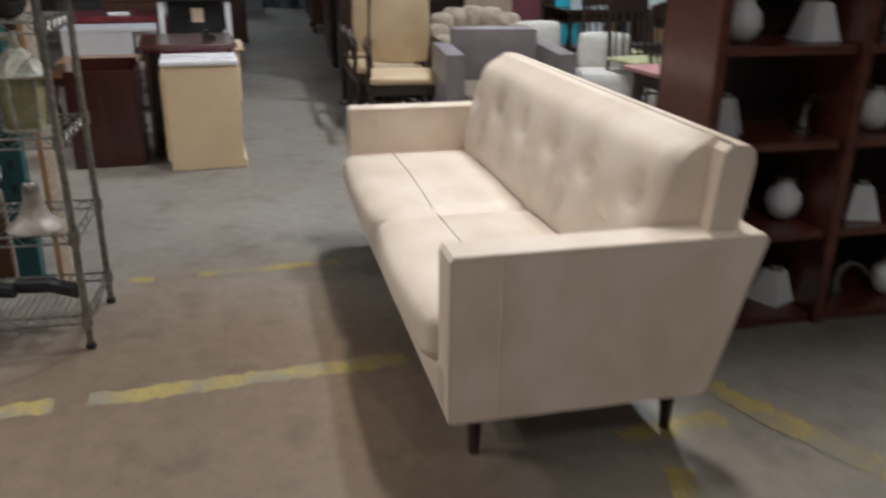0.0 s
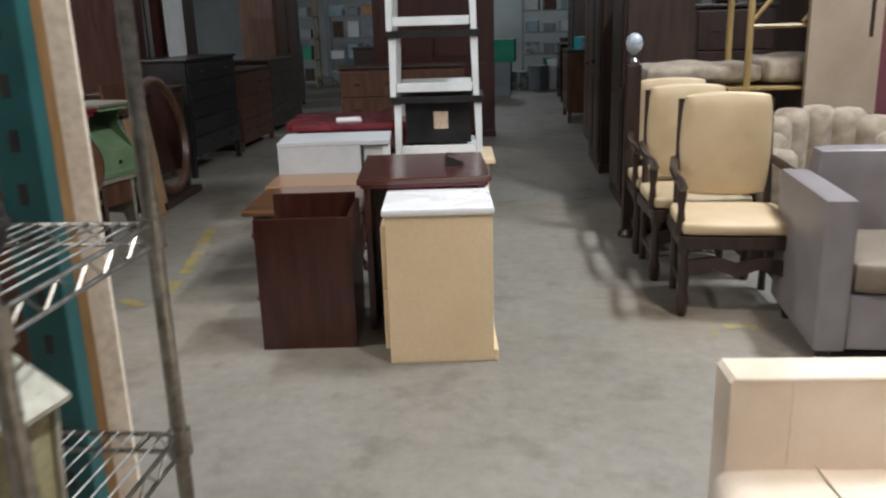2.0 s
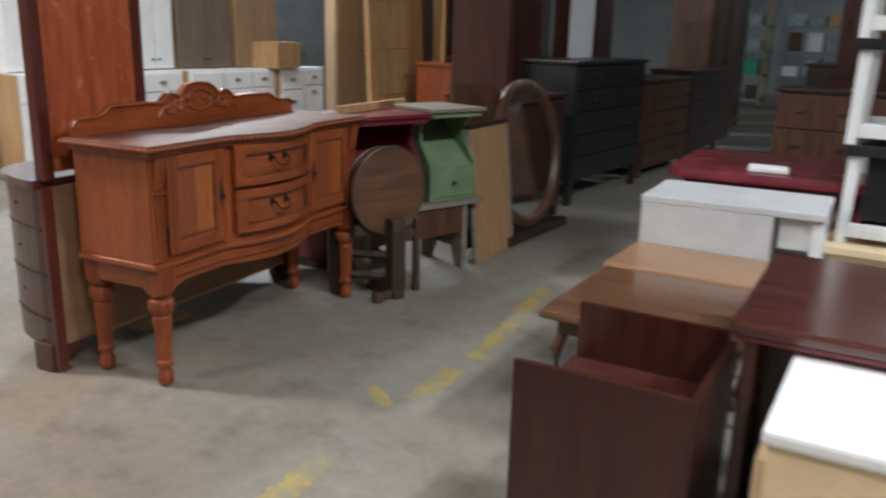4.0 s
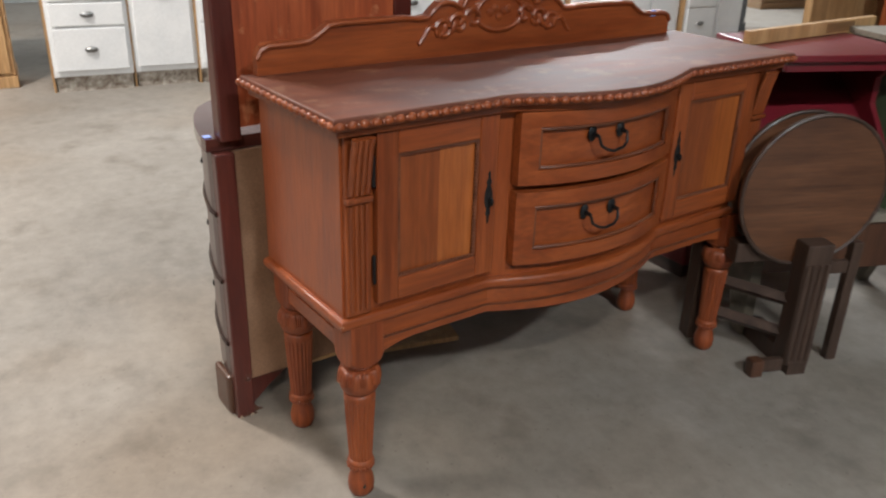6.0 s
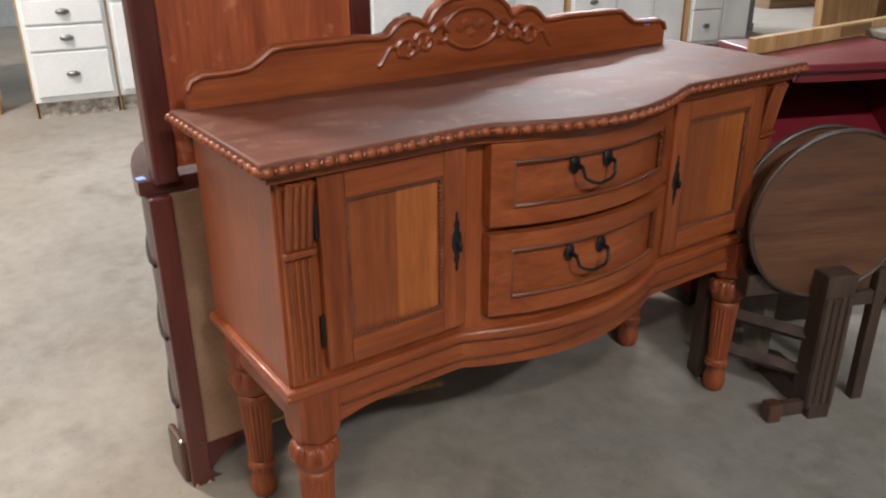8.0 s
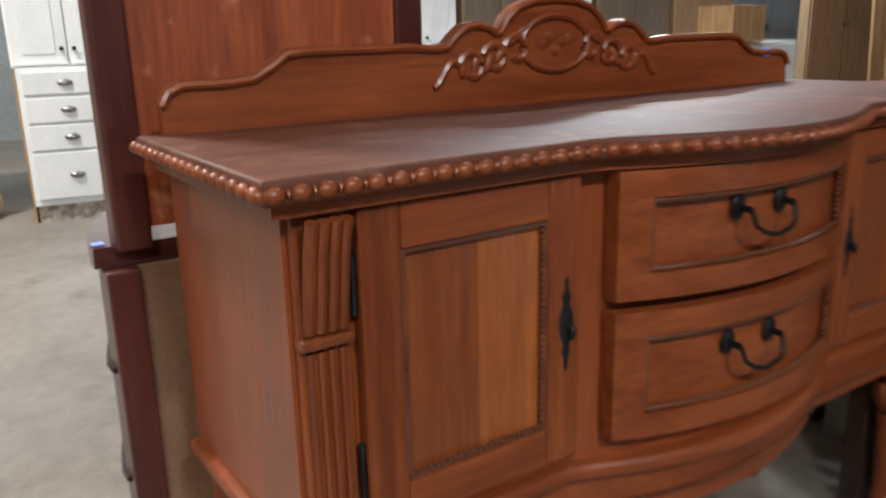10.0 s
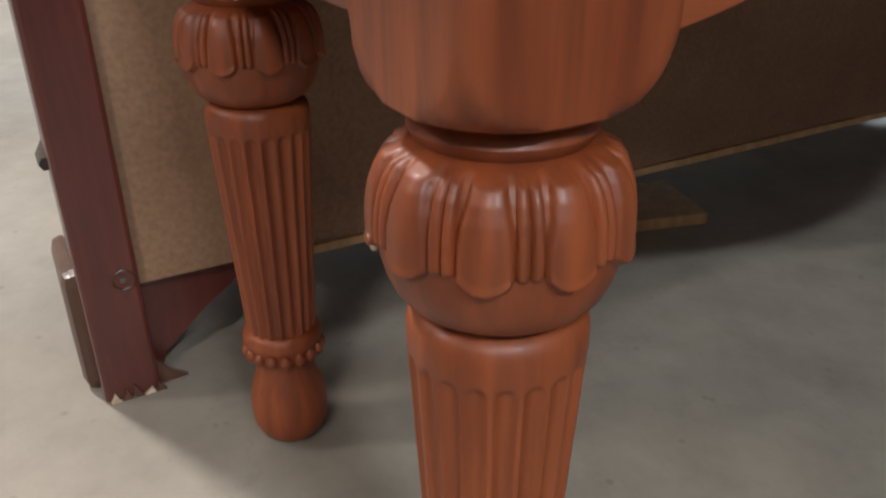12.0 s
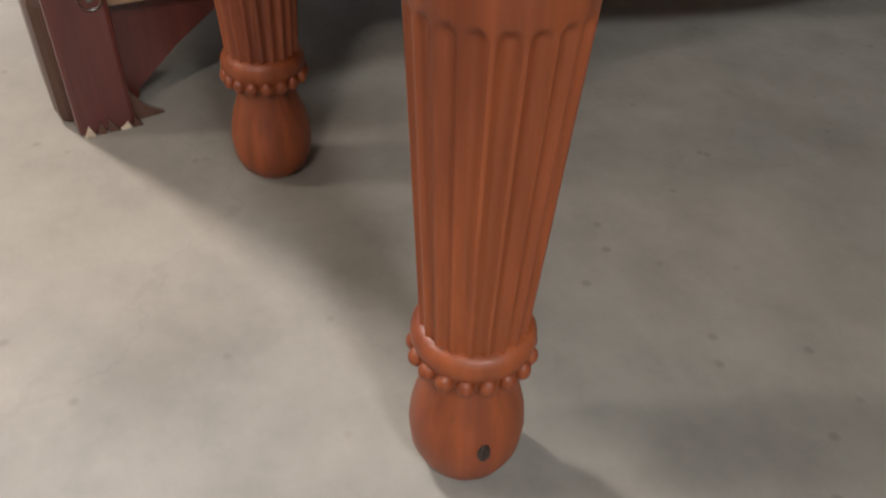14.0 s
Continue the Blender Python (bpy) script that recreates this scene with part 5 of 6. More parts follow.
# ---- right of the aisle ----
def arm_chair(m):
    c = thing("dining_chair", m, "dark carved armchair with cream vinyl seat and back", "chair", "cream-backed dark chairs")
    part("seat", soft_box(-0.26, 0.26, 0.0, 0.48, 0.405, 0.475, 0.012, 8, 0.025), CREAM_CLOTH, c, "cream vinyl seat", True)
    part("backrest", soft_box(-0.21, 0.21, 0.455, 0.505, 0.52, 1.02, 0.016, 8, 0.02), CREAM_CLOTH, c, "cream vinyl back panel", True)
    part("seat_frame", cube(-0.27, 0.27, 0.005, 0.49, 0.34, 0.405, 0.006), DARK, c)
    for x in (-0.245, 0.245):
        part("leg", lathe([(0.03, 0.4), (0.03, 0.34), (0.018, 0.3), (0.03, 0.2), (0.022, 0.14), (0.032, 0.08), (0.026, 0.02), (0.02, 0.0)], 14, at=(x, 0.035)), DARK, c, "turned front leg", True)
        part("back_post", tube([(x * 0.93, 0.46, 0.0), (x * 0.93, 0.47, 0.4), (x * 0.9, 0.5, 0.75), (x * 0.88, 0.52, 1.0)], 0.02, 8), DARK, c, "", True)
        part("arm", tube([(x * 1.0, 0.5, 0.69), (x * 1.12, 0.3, 0.67), (x * 1.14, 0.12, 0.665), (x * 1.12, 0.04, 0.66), (x * 1.08, 0.01, 0.63)], 0.022, 8), DARK, c, "scrolled dark arm", True)
        part("arm_post", lathe([(0.018, 0.655), (0.024, 0.6), (0.016, 0.52), (0.024, 0.44), (0.022, 0.4)], 12, at=(x * 1.08, 0.06)), DARK, c, "", True)
        part("side_stretcher", tube([(x, 0.035, 0.13), (x * 0.93, 0.46, 0.13)], 0.014, 8), DARK, c)
    part("front_stretcher", prism([(-0.23, 0.2), (-0.1, 0.24), (0, 0.2), (0.1, 0.24), (0.23, 0.2), (0.23, 0.28), (0.1, 0.3), (0, 0.27), (-0.1, 0.3), (-0.23, 0.28)], 0.02, 0.045, "y"), DARK, c, "carved front stretcher")
    return c


first_chair = arm_chair(pose(1.025, 6.72, 0, 0, 0, -3))
copy_thing(first_chair, pose(0.99, 7.3, 0, 0, 0, 2))
copy_thing(first_chair, pose(0.97, 7.82, 0, 0, 0, -1))


def club_chair():
    c = thing("armchair", pose(1.2, 6.2, 0, 0, 0, -4), "boxy lilac-grey vinyl armchair with taupe seat", "armchair")
    w, d = 0.88, 0.75
    for x in (0.0, w - 0.13):
        part("arm", soft_box(x, x + 0.13, 0, d, 0.05, 0.69, 0.004, 8, 0.015), GREY_CLOTH, c, "flat padded arm", True)
    part("backrest", soft_box(0.13, w - 0.13, d - 0.17, d, 0.1, 0.8, 0.008, 8, 0.025), GREY_CLOTH, c, "creased back", True)
    part("seat_cushion", soft_box(0.132, w - 0.132, -0.005, d - 0.17, 0.3, 0.44, 0.018, 8, 0.03), TAUPE, c, "taupe seat cushion", True)
    part("front_rail", cube(0.13, w - 0.13, 0.01, d - 0.17, 0.06, 0.3, 0.01), GREY_CLOTH, c)
    for x in (0.06, w - 0.06):
        for y in (0.06, d - 0.06):
            part("foot", cube(x - 0.025, x + 0.025, y - 0.025, y + 0.025, 0, 0.055, 0.004), DARK, c)


club_chair()


def tufted_chair():
    c = thing("tub_chair", pose(1.45, 7.5, 0, 0, 0, -2), "channel-backed tub chair in faded beige floral cloth", "armchair")
    part("seat", soft_box(0.1, 0.62, 0.0, 0.55, 0.2, 0.44, 0.02, 8, 0.05), FLORAL, c, "", True)
    for k in range(9):
        a = math.radians(-20 + 27.5 * k)
        x, y = 0.36 + 0.36 * math.cos(a), 0.32 + 0.34 * math.sin(a)
        h = 0.66 + 0.2 * max(0.0, math.sin(a)) ** 0.5
        part("channel", lathe([(0.03, h), (0.075, h - 0.008), (0.105, h - 0.04), (0.11, h - 0.1), (0.1, 0.2), (0.08, 0.16)], 14, at=(x, y)), FLORAL, c, "padded back channel", True)
    for x in (0.14, 0.58):
        for y in (0.06, 0.5):
            part("leg", lathe([(0.025, 0.21), (0.016, 0.0)], 10, at=(x, y)), DARK, c)


tufted_chair()


CASE_RED = streaked(wood("red_brown_case", (0.085, 0.024, 0.015), (0.15, 0.046, 0.028), 0.35, "x", 0.3), "x", 0.6)


def open_bookcase():
    c = thing("bookcase", pose(1.53, 3.44, 0, 0, 0, 2), "tall dark red-brown cubby bookcase holding glass and chrome fittings", "bookcase")
    w, d, h = 2.3, 0.36, 2.1
    for x in (0.0, 0.56, 1.14, 1.72, w - 0.04):
        part("upright", cube(x, x + 0.04, 0, d, 0, h, 0.003), CASE_RED, c)
    for z in (0.04, 0.38, 0.72, 1.05, 1.4, 1.75):
        for x in (0.04, 0.6, 1.18, 1.76):
            part("shelf", cube(x, x + 0.5, 0.01, d, z - 0.03, z, 0.003), CASE_RED, c)
    part("top", cube(0, w, 0, d, h, h + 0.03, 0.004), CASE_RED, c)
    part("back", cube(0.0, w, d, d + 0.012, 0, h, 0), DARK, c)
    part("tape", cube(-0.002, 0.0, 0.0, d * 0.8, 1.2, 1.235, 0), GREEN, c, "strip of green tape")


open_bookcase()


def fitting(x, y, z, kind, k):
    if kind == 0:
        t = thing("glass_globe", pose(x, y, z), "old white glass light globe on a shelf", "lamp shade", "fittings on the bookcase")
        part("globe", lathe([(0.03, 0.0), (0.05, 0.015), (0.068, 0.055), (0.062, 0.1), (0.035, 0.13), (0.035, 0.15)], 18), OFFWHITE, t, "", True)
        part("gallery", lathe([(0.04, 0.148), (0.042, 0.165), (0.03, 0.17)], 14), CHROME, t, "", True)
    elif kind == 1:
        t = thing("chrome_tap", pose(x, y, z, 0, 0, 40 * k), "chrome tap with a curved spout on a shelf", "tap", "fittings on the bookcase")
        part("base", lathe([(0.035, 0.0), (0.035, 0.012), (0.02, 0.025), (0.018, 0.05)], 14), CHROME, t, "", True)
        part("spout", tube([(0, 0, 0.04), (0, -0.01, 0.1), (0, -0.05, 0.13), (0, -0.1, 0.11), (0, -0.12, 0.08)], 0.012, 8), CHROME, t, "", True)
    else:
        t = thing("lamp_block", pose(x, y, z, 0, 0, 25 * k), "white tapered square light shade on a shelf", "lamp shade", "fittings on the bookcase")
        part("shade", lathe([(0.09, 0.0), (0.05, 0.12), (0.045, 0.13)], 4), OFFWHITE, t)
        part("cap", lathe([(0.03, 0.13), (0.028, 0.15)], 12), CHROME, t)


for zi, z in enumerate((0.042, 0.382, 0.722, 1.052, 1.402)):
    for i in range(8):
        fitting(1.7 + 0.27 * i + 0.03 * ((i * 7 + zi * 3) % 3), 3.6 + 0.02 * ((i + zi) % 3), z, (i * 2 + zi) % 3, i + zi)


BLUEGLASS_CLEAR = surface("cloudy_glass", (0.2, 0.23, 0.27), (0.5, 0.54, 0.6), 0.12, 30, grain_mix=0.15)


# ---- general furniture for the rows along the aisle ----
def drawer_chest(m, w, d, h, rows, cols, mat, top_mat, label, feet=0.08, group="", name="dresser", pull=IRON):
    c = thing(name, m, label, name.replace("_", " "), group)
    part("case", cube(0, w, 0.02, d, feet, h - 0.03, 0.004), mat, c)
    part("top", cube(-0.02, w + 0.02, -0.005, d + 0.01, h - 0.03, h, 0.007), top_mat, c)
    for x in (0.0, w - 0.06):
        for y in (0.02, d - 0.06):
            part("foot", prism([(x, 0), (x + 0.045, 0), (x + 0.06, feet), (x, feet)], y, y + 0.05, "y"), mat, c)
    hh, ww = (h - 0.05 - feet - 0.02) / rows, (w - 0.04) / cols
    for i in range(rows):
        for j in range(cols):
            x0, z0 = 0.02 + ww * j, feet + 0.02 + hh * i
            dr = part("drawer", cube(x0 + 0.006, x0 + ww - 0.006, 0.002, 0.02, z0 + 0.006, z0 + hh - 0.006, 0.004), mat, c)
            for k in ((0.5,) if ww < 0.45 else (0.25, 0.75)):
                x, z = x0 + ww * k, z0 + hh / 2
                part("pull", tube([(x - 0.035, 0.002, z + 0.008), (x - 0.03, -0.02, z), (x + 0.03, -0.02, z), (x + 0.035, 0.002, z + 0.008)], 0.005, 6), pull, dr)
    return c


def wardrobe(m, w, d, h, mat, label, name="wardrobe", doors=2):
    c = thing(name, m, label, name)
    part("case", cube(0, w, 0.025, d, 0.08, h - 0.06, 0.004), mat, c)
    part("plinth", cube(-0.01, w + 0.01, 0.01, d, 0, 0.08, 0.006), mat, c)
    part("cornice", prism([(0.02, h - 0.06), (-0.03, h - 0.02), (-0.03, h), (d + 0.02, h), (d, h - 0.06)], -0.02, w + 0.02, "x"), mat, c)
    ww = (w - 0.04) / doors
    for j in range(doors):
        x = 0.02 + ww * j
        dr = part("door", cube(x + 0.005, x + ww - 0.005, 0.004, 0.025, 0.1, h - 0.08, 0.003), mat, c)
        for z0, z1 in ((0.16, h * 0.42), (h * 0.46, h - 0.14)):
            part("inset_panel", cube(x + 0.07, x + ww - 0.07, -0.004, 0.004, z0, z1, 0.004), mat, dr)
        kx = x + ww - 0.035 if j % 2 == 0 else x + 0.035
        part("knob", lathe([(0.003, 0.028), (0.014, 0.022), (0.014, 0.014), (0.007, 0.0)], 10), IRON, dr).matrix_local = pose(kx, 0.004, h * 0.48, 90, 0, 0)
    return c


# ---- left of the aisle, beyond the sideboard ----
tan = part("leaning_board", cube(0, 0.5, 0, 0.012, 0, 0.8, 0.002), wood("tan_panel", (0.27, 0.15, 0.07), (0.36, 0.21, 0.1), 0.6, "z", 0))
for edge_x in (-0.02, 0.5):
    part("frame", cube(edge_x, edge_x + 0.02, -0.006, 0.02, 0, 0.8, 0.003), GREYWOOD, tan, "worn side edge")
part("frame", cube(-0.02, 0.52, -0.006, 0.02, 0.8, 0.83, 0.004), DARK, tan, "dark top edge")
tan.matrix_world = pose(-2.79, 8.72, 0.0, -6, 0, 96)
tagged(tan, "tan board with a dark edge leaning by the bench", "board")


def round_mirror():
    c = thing("round_mirror", pose(-2.88, 9.16, 0.0, -7, 0, 92), "large round dark-framed mirror standing on a dark base", "mirror")
    z0, x0 = 0.56, 0.42
    bm = bmesh.new()
    n = 48
    rings = []
    for a in np.linspace(0, 2 * math.pi, n, endpoint=False):
        prof = [(0.42, 0.0), (0.43, -0.02), (0.45, -0.03), (0.475, -0.025), (0.5, -0.01), (0.5, 0.02), (0.42, 0.02)]
        rings.append([bm.verts.new((x0 + r * math.cos(a), y, z0 + r * math.sin(a))) for r, y in prof])
    for i in range(n):
        a, b = rings[i], rings[(i + 1) % n]
        for k in range(7):
            bm.faces.new((a[k], a[(k + 1) % 7], b[(k + 1) % 7], b[k]))
    bmesh.ops.recalc_face_normals(bm, faces=bm.faces)
    part("mirror_frame", bm, WALNUT, c, "wide moulded round frame", True)
    g = prism([(x0 + 0.425 * math.cos(a), z0 + 0.425 * math.sin(a)) for a in np.linspace(0, 2 * math.pi, 40, endpoint=False)], 0.004, 0.012, "y")
    part("mirror_glass", g, MIRROR, c, "dusty silvered glass")
    part("base", cube(0.0, 0.86, -0.06, 0.1, 0.0, 0.06, 0.008), DARK, c)
    part("back_board", prism([(-0.42, 0.06), (0.2, 0.06), (0.2, 0.86), (0.17, 0.96), (0.1, 1.03), (-0.02, 1.05), (-0.42, 1.05)], 0.03, 0.05, "y"), WALNUT, c, "flat brown board behind the frame")


round_mirror()
drawer_chest(pose(-3.05, 9.45, 0, 0, 0, 90), 0.85, 0.5, 0.93, 4, 1, DARK, DARK, "dark stained low chest of drawers beside the mirror")
wardrobe(pose(-3.62, 10.42, 0, 0, 0, 90), 0.5, 0.57, 2.1, MAHOGANY, "tall dark mahogany wardrobe behind the round mirror", "wardrobe", 1)
drawer_chest(pose(-3.12, 10.62, 0, 0, 0, 90), 1.4, 0.55, 1.15, 5, 1, EBONY, EBONY, "black tall chest of drawers on thin feet", 0.2)
wardrobe(pose(-3.75, 10.95, 0, 0, 0, 90), 0.45, 0.5, 2.25, DARK, "tall dark wardrobe with a pale panel beside it")
pale = part("door_slab", cube(0, 0.42, 0, 0.04, 0, 2.1, 0.004), WHITE)
pale.matrix_world = pose(-3.59, 11.42, 0, 0, 0, 90)
tagged(pale, "pale grey-white door slab standing on end", "door")
wardrobe(pose(-3.9, 12.0, 0, 0, 0, 90), 1.0, 0.55, 2.3, MAHOGANY, "tall red-brown mahogany wardrobe in the row")
drawer_chest(pose(-3.2, 12.3, 0, 0, 0, 90), 1.3, 0.5, 0.95, 3, 2, WALNUT, DARK, "dark walnut dresser with metal pulls")
drawer_chest(pose(-3.3, 13.9, 0, 0, 0, 90), 1.2, 0.5, 1.0, 3, 2, DARK, DARK, "dark stained dresser with a cluttered top")
wardrobe(pose(-3.6, 15.4, 0, 0, 0, 88), 1.1, 0.55, 2.2, WALNUT, "walnut wardrobe far down the row")
drawer_chest(pose(-3.9, 17.0, 0, 0, 0, 92), 1.3, 0.5, 1.1, 4, 1, MAHOGANY, DARK, "mahogany chest far down the row")
wardrobe(pose(-4.4, 18.6, 0, 0, 0, 88), 1.2, 0.55, 2.3, DARK, "dark wardrobe near the end of the row")

# crystal-topped lamp beside the armchairs
fl = thing("floor_lamp", pose(0.735, 8.3, 0), "dark wooden post lamp with a glass globe", "lamp")
part("base", lathe([(0.07, 0.0), (0.07, 0.02), (0.055, 0.04), (0.05, 0.05)], 20), DARK, fl, "", True)
part("post", cube(-0.045, 0.045, -0.045, 0.045, 0.05, 1.12, 0.006), DARK, fl)
part("collar", lathe([(0.03, 1.12), (0.035, 1.14), (0.015, 1.17), (0.02, 1.19)], 16), PEWTER, fl, "tarnished collar", True)
part("globe", lathe([(0.02, 1.185), (0.045, 1.21), (0.055, 1.25), (0.045, 1.29), (0.02, 1.31), (0.003, 1.315)], 20), BLUEGLASS_CLEAR, fl, "cloudy glass globe", True)

# dressers with mirrors and pine doors in the second row
def mirror_back(x, y, z, w, h, frame_mat, label):
    t = thing("dresser_mirror", pose(x, y, z, 0, 0, 90), label, "mirror")
    for a, b, c, d in ((0, 0.06, 0, h), (w - 0.06, w, 0, h), (0.06, w - 0.06, h - 0.06, h), (0.06, w - 0.06, 0, 0.06)):
        part("frame", cube(a, b, -0.012, 0.02, c, d, 0.005), frame_mat, t)
    part("glass", cube(0.06, w - 0.06, 0.0, 0.006, 0.06, h - 0.06, 0), MIRROR, t, "silvered glass")


drawer_chest(pose(-4.2, 10.62, 0, 0, 0, 90), 1.0, 0.5, 1.08, 4, 1, CHERRY_Z, CHERRY, "orange-brown chest with a mirror on top")
mirror_back(-4.5, 10.74, 1.082, 0.7, 0.85, PINE, "pale framed mirror standing on the chest")


def pine_door(x, y, turn, lean, w, h, label):
    t = thing("pine_door", pose(x, y, 0, lean, 0, turn), label, "door", "pine doors stacked on end")
    for a in (0.0, w - 0.11):
        part("stile", cube(a, a + 0.11, 0, 0.035, 0, h, 0.003), PINE, t)
    n = 5
    for k in range(n + 1):
        z = (h - 0.12) * k / n
        part("rail", cube(0.11, w - 0.11, 0.001, 0.034, z, z + 0.12, 0.003), PINE, t)
    for k in range(n):
        z = (h - 0.12) * k / n + 0.12
        part("panel", cube(0.11, w - 0.11, 0.012, 0.022, z, z + (h - 0.12) / n - 0.12, 0), PINE, t)


pine_door(-4.82, 10.2, 94, -3, 0.75, 2.1, "bare five-panel pine door standing on end")
pine_door(-4.96, 10.34, 90, -3, 0.8, 2.15, "bare five-panel pine door standing on end")
pine_door(-4.76, 11.02, 60, -3, 0.35, 2.2, "narrow bare pine door standing on end")
lk = wardrobe(pose(-7.95, 11.95, 0, 0, 0, 90), 1.0, 0.5, 2.1, GREY_STEEL, "grey steel locker cabinet with two doors", "locker")
bx = part("cardboard_box", cube(-0.2, 0.2, -0.2, 0.2, 0, 0.28, 0.004), PINE)
part("flap", cube(-0.2, 0.2, -0.005, 0.005, 0.281, 0.284, 0), TAG, bx, "tape along the lid")
bx.matrix_world = pose(-7.2, 11.3, 0.905, 0, 0, 8)
tagged(bx, "tan cardboard box on the white cabinets", "box")


# ---- salvaged white kitchen cabinets ----
def base_unit(m, w, rows, label, split=False):
    c = thing("kitchen_cabinet", m, label, "cabinet", "salvaged white kitchen cabinets")
    h, d = 0.9, 0.55
    part("case", cube(0, w, 0.02, d, 0.1, h, 0.003), WHITE, c)
    part("side", cube(-0.012, 0.0, 0.02, d, 0.0, h, 0.002), PINE, c, "bare wooden side")
    part("toe_kick", cube(0.01, w - 0.01, 0.035, 0.05, 0.0, 0.1, 0), TOEKICK, c, "scuffed toe kick")
    edges = [0.13] + rows
    for z0, z1 in zip(edges, edges[1:]):
        dr = part("drawer" if z1 - z0 < 0.4 else "door", cube(0.025, w - 0.025, 0.0, 0.02, z0 + 0.008, z1 - 0.008, 0.005), WHITE, c)
        zc = (z0 + z1) / 2 if z1 - z0 < 0.4 else z1 - 0.08
        cup = lathe([(0.001, 0.018), (0.02, 0.016), (0.034, 0.006), (0.036, 0.0)], 14)
        bmesh.ops.transform(cup, matrix=Matrix.Translation((w / 2, 0.0, zc)) @ pose(0, 0, 0, 90, 0, 0) @ Matrix.Diagonal((1.2, 0.55, 1, 1)), verts=cup.verts)
        part("cup_pull", cup, PEWTER, dr, "pewter cup pull", True)
    return c


y = 6.08
for i, w in enumerate((0.5, 0.42, 0.46, 0.46)):
    rows = [0.42, 0.58, 0.74, 0.885] if i in (0, 2) else [0.7, 0.885]
    base_unit(pose(-7.25 - 0.02 * (i % 2), y, 0, 0, 0, 90), w, rows, "white kitchen base cabinet with cup pulls and scuffed toe kick")
    y += w + 0.015
y = 8.3
for i, w in enumerate((0.55, 0.6, 0.5, 0.42, 0.4, 0.36, 0.36, 0.34)):
    base_unit(pose(-7.05 - 0.03 * (i % 3), y, 0, 0, 0, 90), w, [0.7, 0.885] if i % 3 else [0.4, 0.66, 0.885], "white kitchen base cabinet with cup pulls and scuffed toe kick")
    y += w + 0.02


def wall_unit(m, w, h, mat, door_mat, label):
    c = thing("wall_cabinet", m, label, "cabinet", "wall cabinets stacked on the base units")
    part("case", cube(0, w, 0.02, 0.32, 0, h, 0.003), mat, c)
    for x in (0.012, w / 2 + 0.004):
        d = part("door", cube(x, x + w / 2 - 0.016, 0.0, 0.02, 0.012, h - 0.012, 0.004), door_mat, c)
        part("inset_panel", cube(x + 0.06, x + w / 2 - 0.076, -0.004, 0.0, 0.07, h - 0.07, 0.003), door_mat, d)
        part("knob", lathe([(0.003, 0.026), (0.013, 0.02), (0.013, 0.012), (0.006, 0.0)], 10), IRON, d).matrix_local = pose(x + (0.03 if x > 0.1 else w / 2 - 0.045), 0.0, 0.1, 90, 0, 0)


TAUPE_DOOR = wood("taupe_cabinet", (0.13, 0.095, 0.07), (0.18, 0.135, 0.1), 0.5, "z", 0)
OAK = wood("oak_cabinet", (0.24, 0.15, 0.085), (0.32, 0.21, 0.125), 0.5, "z", 0)
for y, w, h, a, b, txt in ((6.06, 0.62, 0.85, WHITE, WHITE, "white painted wall cabinet with two doors"), (6.75, 0.8, 0.9, WHITE, WHITE, "white painted wall cabinet with two doors"), (8.35, 0.55, 0.8, WHITE, WHITE, "white painted wall cabinet with two doors"), (8.95, 0.6, 0.75, OAK, TAUPE_DOOR, "oak wall cabinet with taupe doors"), (9.6, 0.45, 0.8, PINE, WHITE, "pine wall cabinet with white doors"), (10.1, 0.7, 0.85, OAK, TAUPE_DOOR, "oak wall cabinet with taupe doors"), (10.85, 0.6, 0.75, PINE, OAK, "bare pine wall cabinet with oak doors")):
    wall_unit(pose(-7.32, y, 0.903, 0, 0, 90), w, h, a, b, txt)
wardrobe(pose(-7.5, 4.9, 0, 0, 0, 90), 0.95, 0.5, 2.0, PINE, "bare pine cupboard beside the white cabinets", "cupboard")
drawer_chest(pose(-7.9, 16.0, 0, 0, 0, 90), 1.5, 0.5, 0.9, 3, 2, OAK, OAK, "oak chest of drawers past the white cabinets")
for k in range(6):
    pine_door(-7.6 - 0.1 * k, 13.6 + 0.15 * k, 85 + 3 * k, -3, 0.8, 2.1 + 0.03 * k, "bare five-panel pine door standing on end")
for k in range(5):
    wardrobe(pose(-9.2 + 0.1 * k, 14.5 + 1.4 * k, 0, 0, 0, 90), 1.2, 0.55, 2.1 + 0.08 * (k % 3), (OAK, WALNUT, PINE, DARK, MAHOGANY)[k], "tall wooden cupboard in the back row", "cupboard")

# ---- right of the aisle, beyond the chairs ----
wardrobe(pose(0.78, 9.9, 0, 0, 0, -90), 0.75, 0.5, 1.95, DARK, "very dark tall cabinet at the aisle's edge", "cabinet", 1)
drawer_chest(pose(0.82, 9.1, 0, 0, 0, -90), 0.75, 0.5, 0.95, 3, 1, DARK, DARK, "dark chest with pale cloths on top")
wardrobe(pose(0.76, 11.6, 0, 0, 0, -90), 1.0, 0.55, 2.1, DARK, "dark blackish wardrobe facing the aisle")
wardrobe(pose(0.85, 13.3, 0, 0, 0, -90), 1.1, 0.55, 1.9, WALNUT, "dark walnut wardrobe facing the aisle")
drawer_chest(pose(0.72, 15.6, 0, 0, 0, -90), 1.1, 0.5, 1.0, 4, 1, WALNUT, DARK, "dark walnut chest crowded with glassware", 0.14)
wardrobe(pose(0.9, 17.2, 0, 0, 0, -90), 1.2, 0.55, 2.1, DARK, "dark wardrobe far along the aisle")
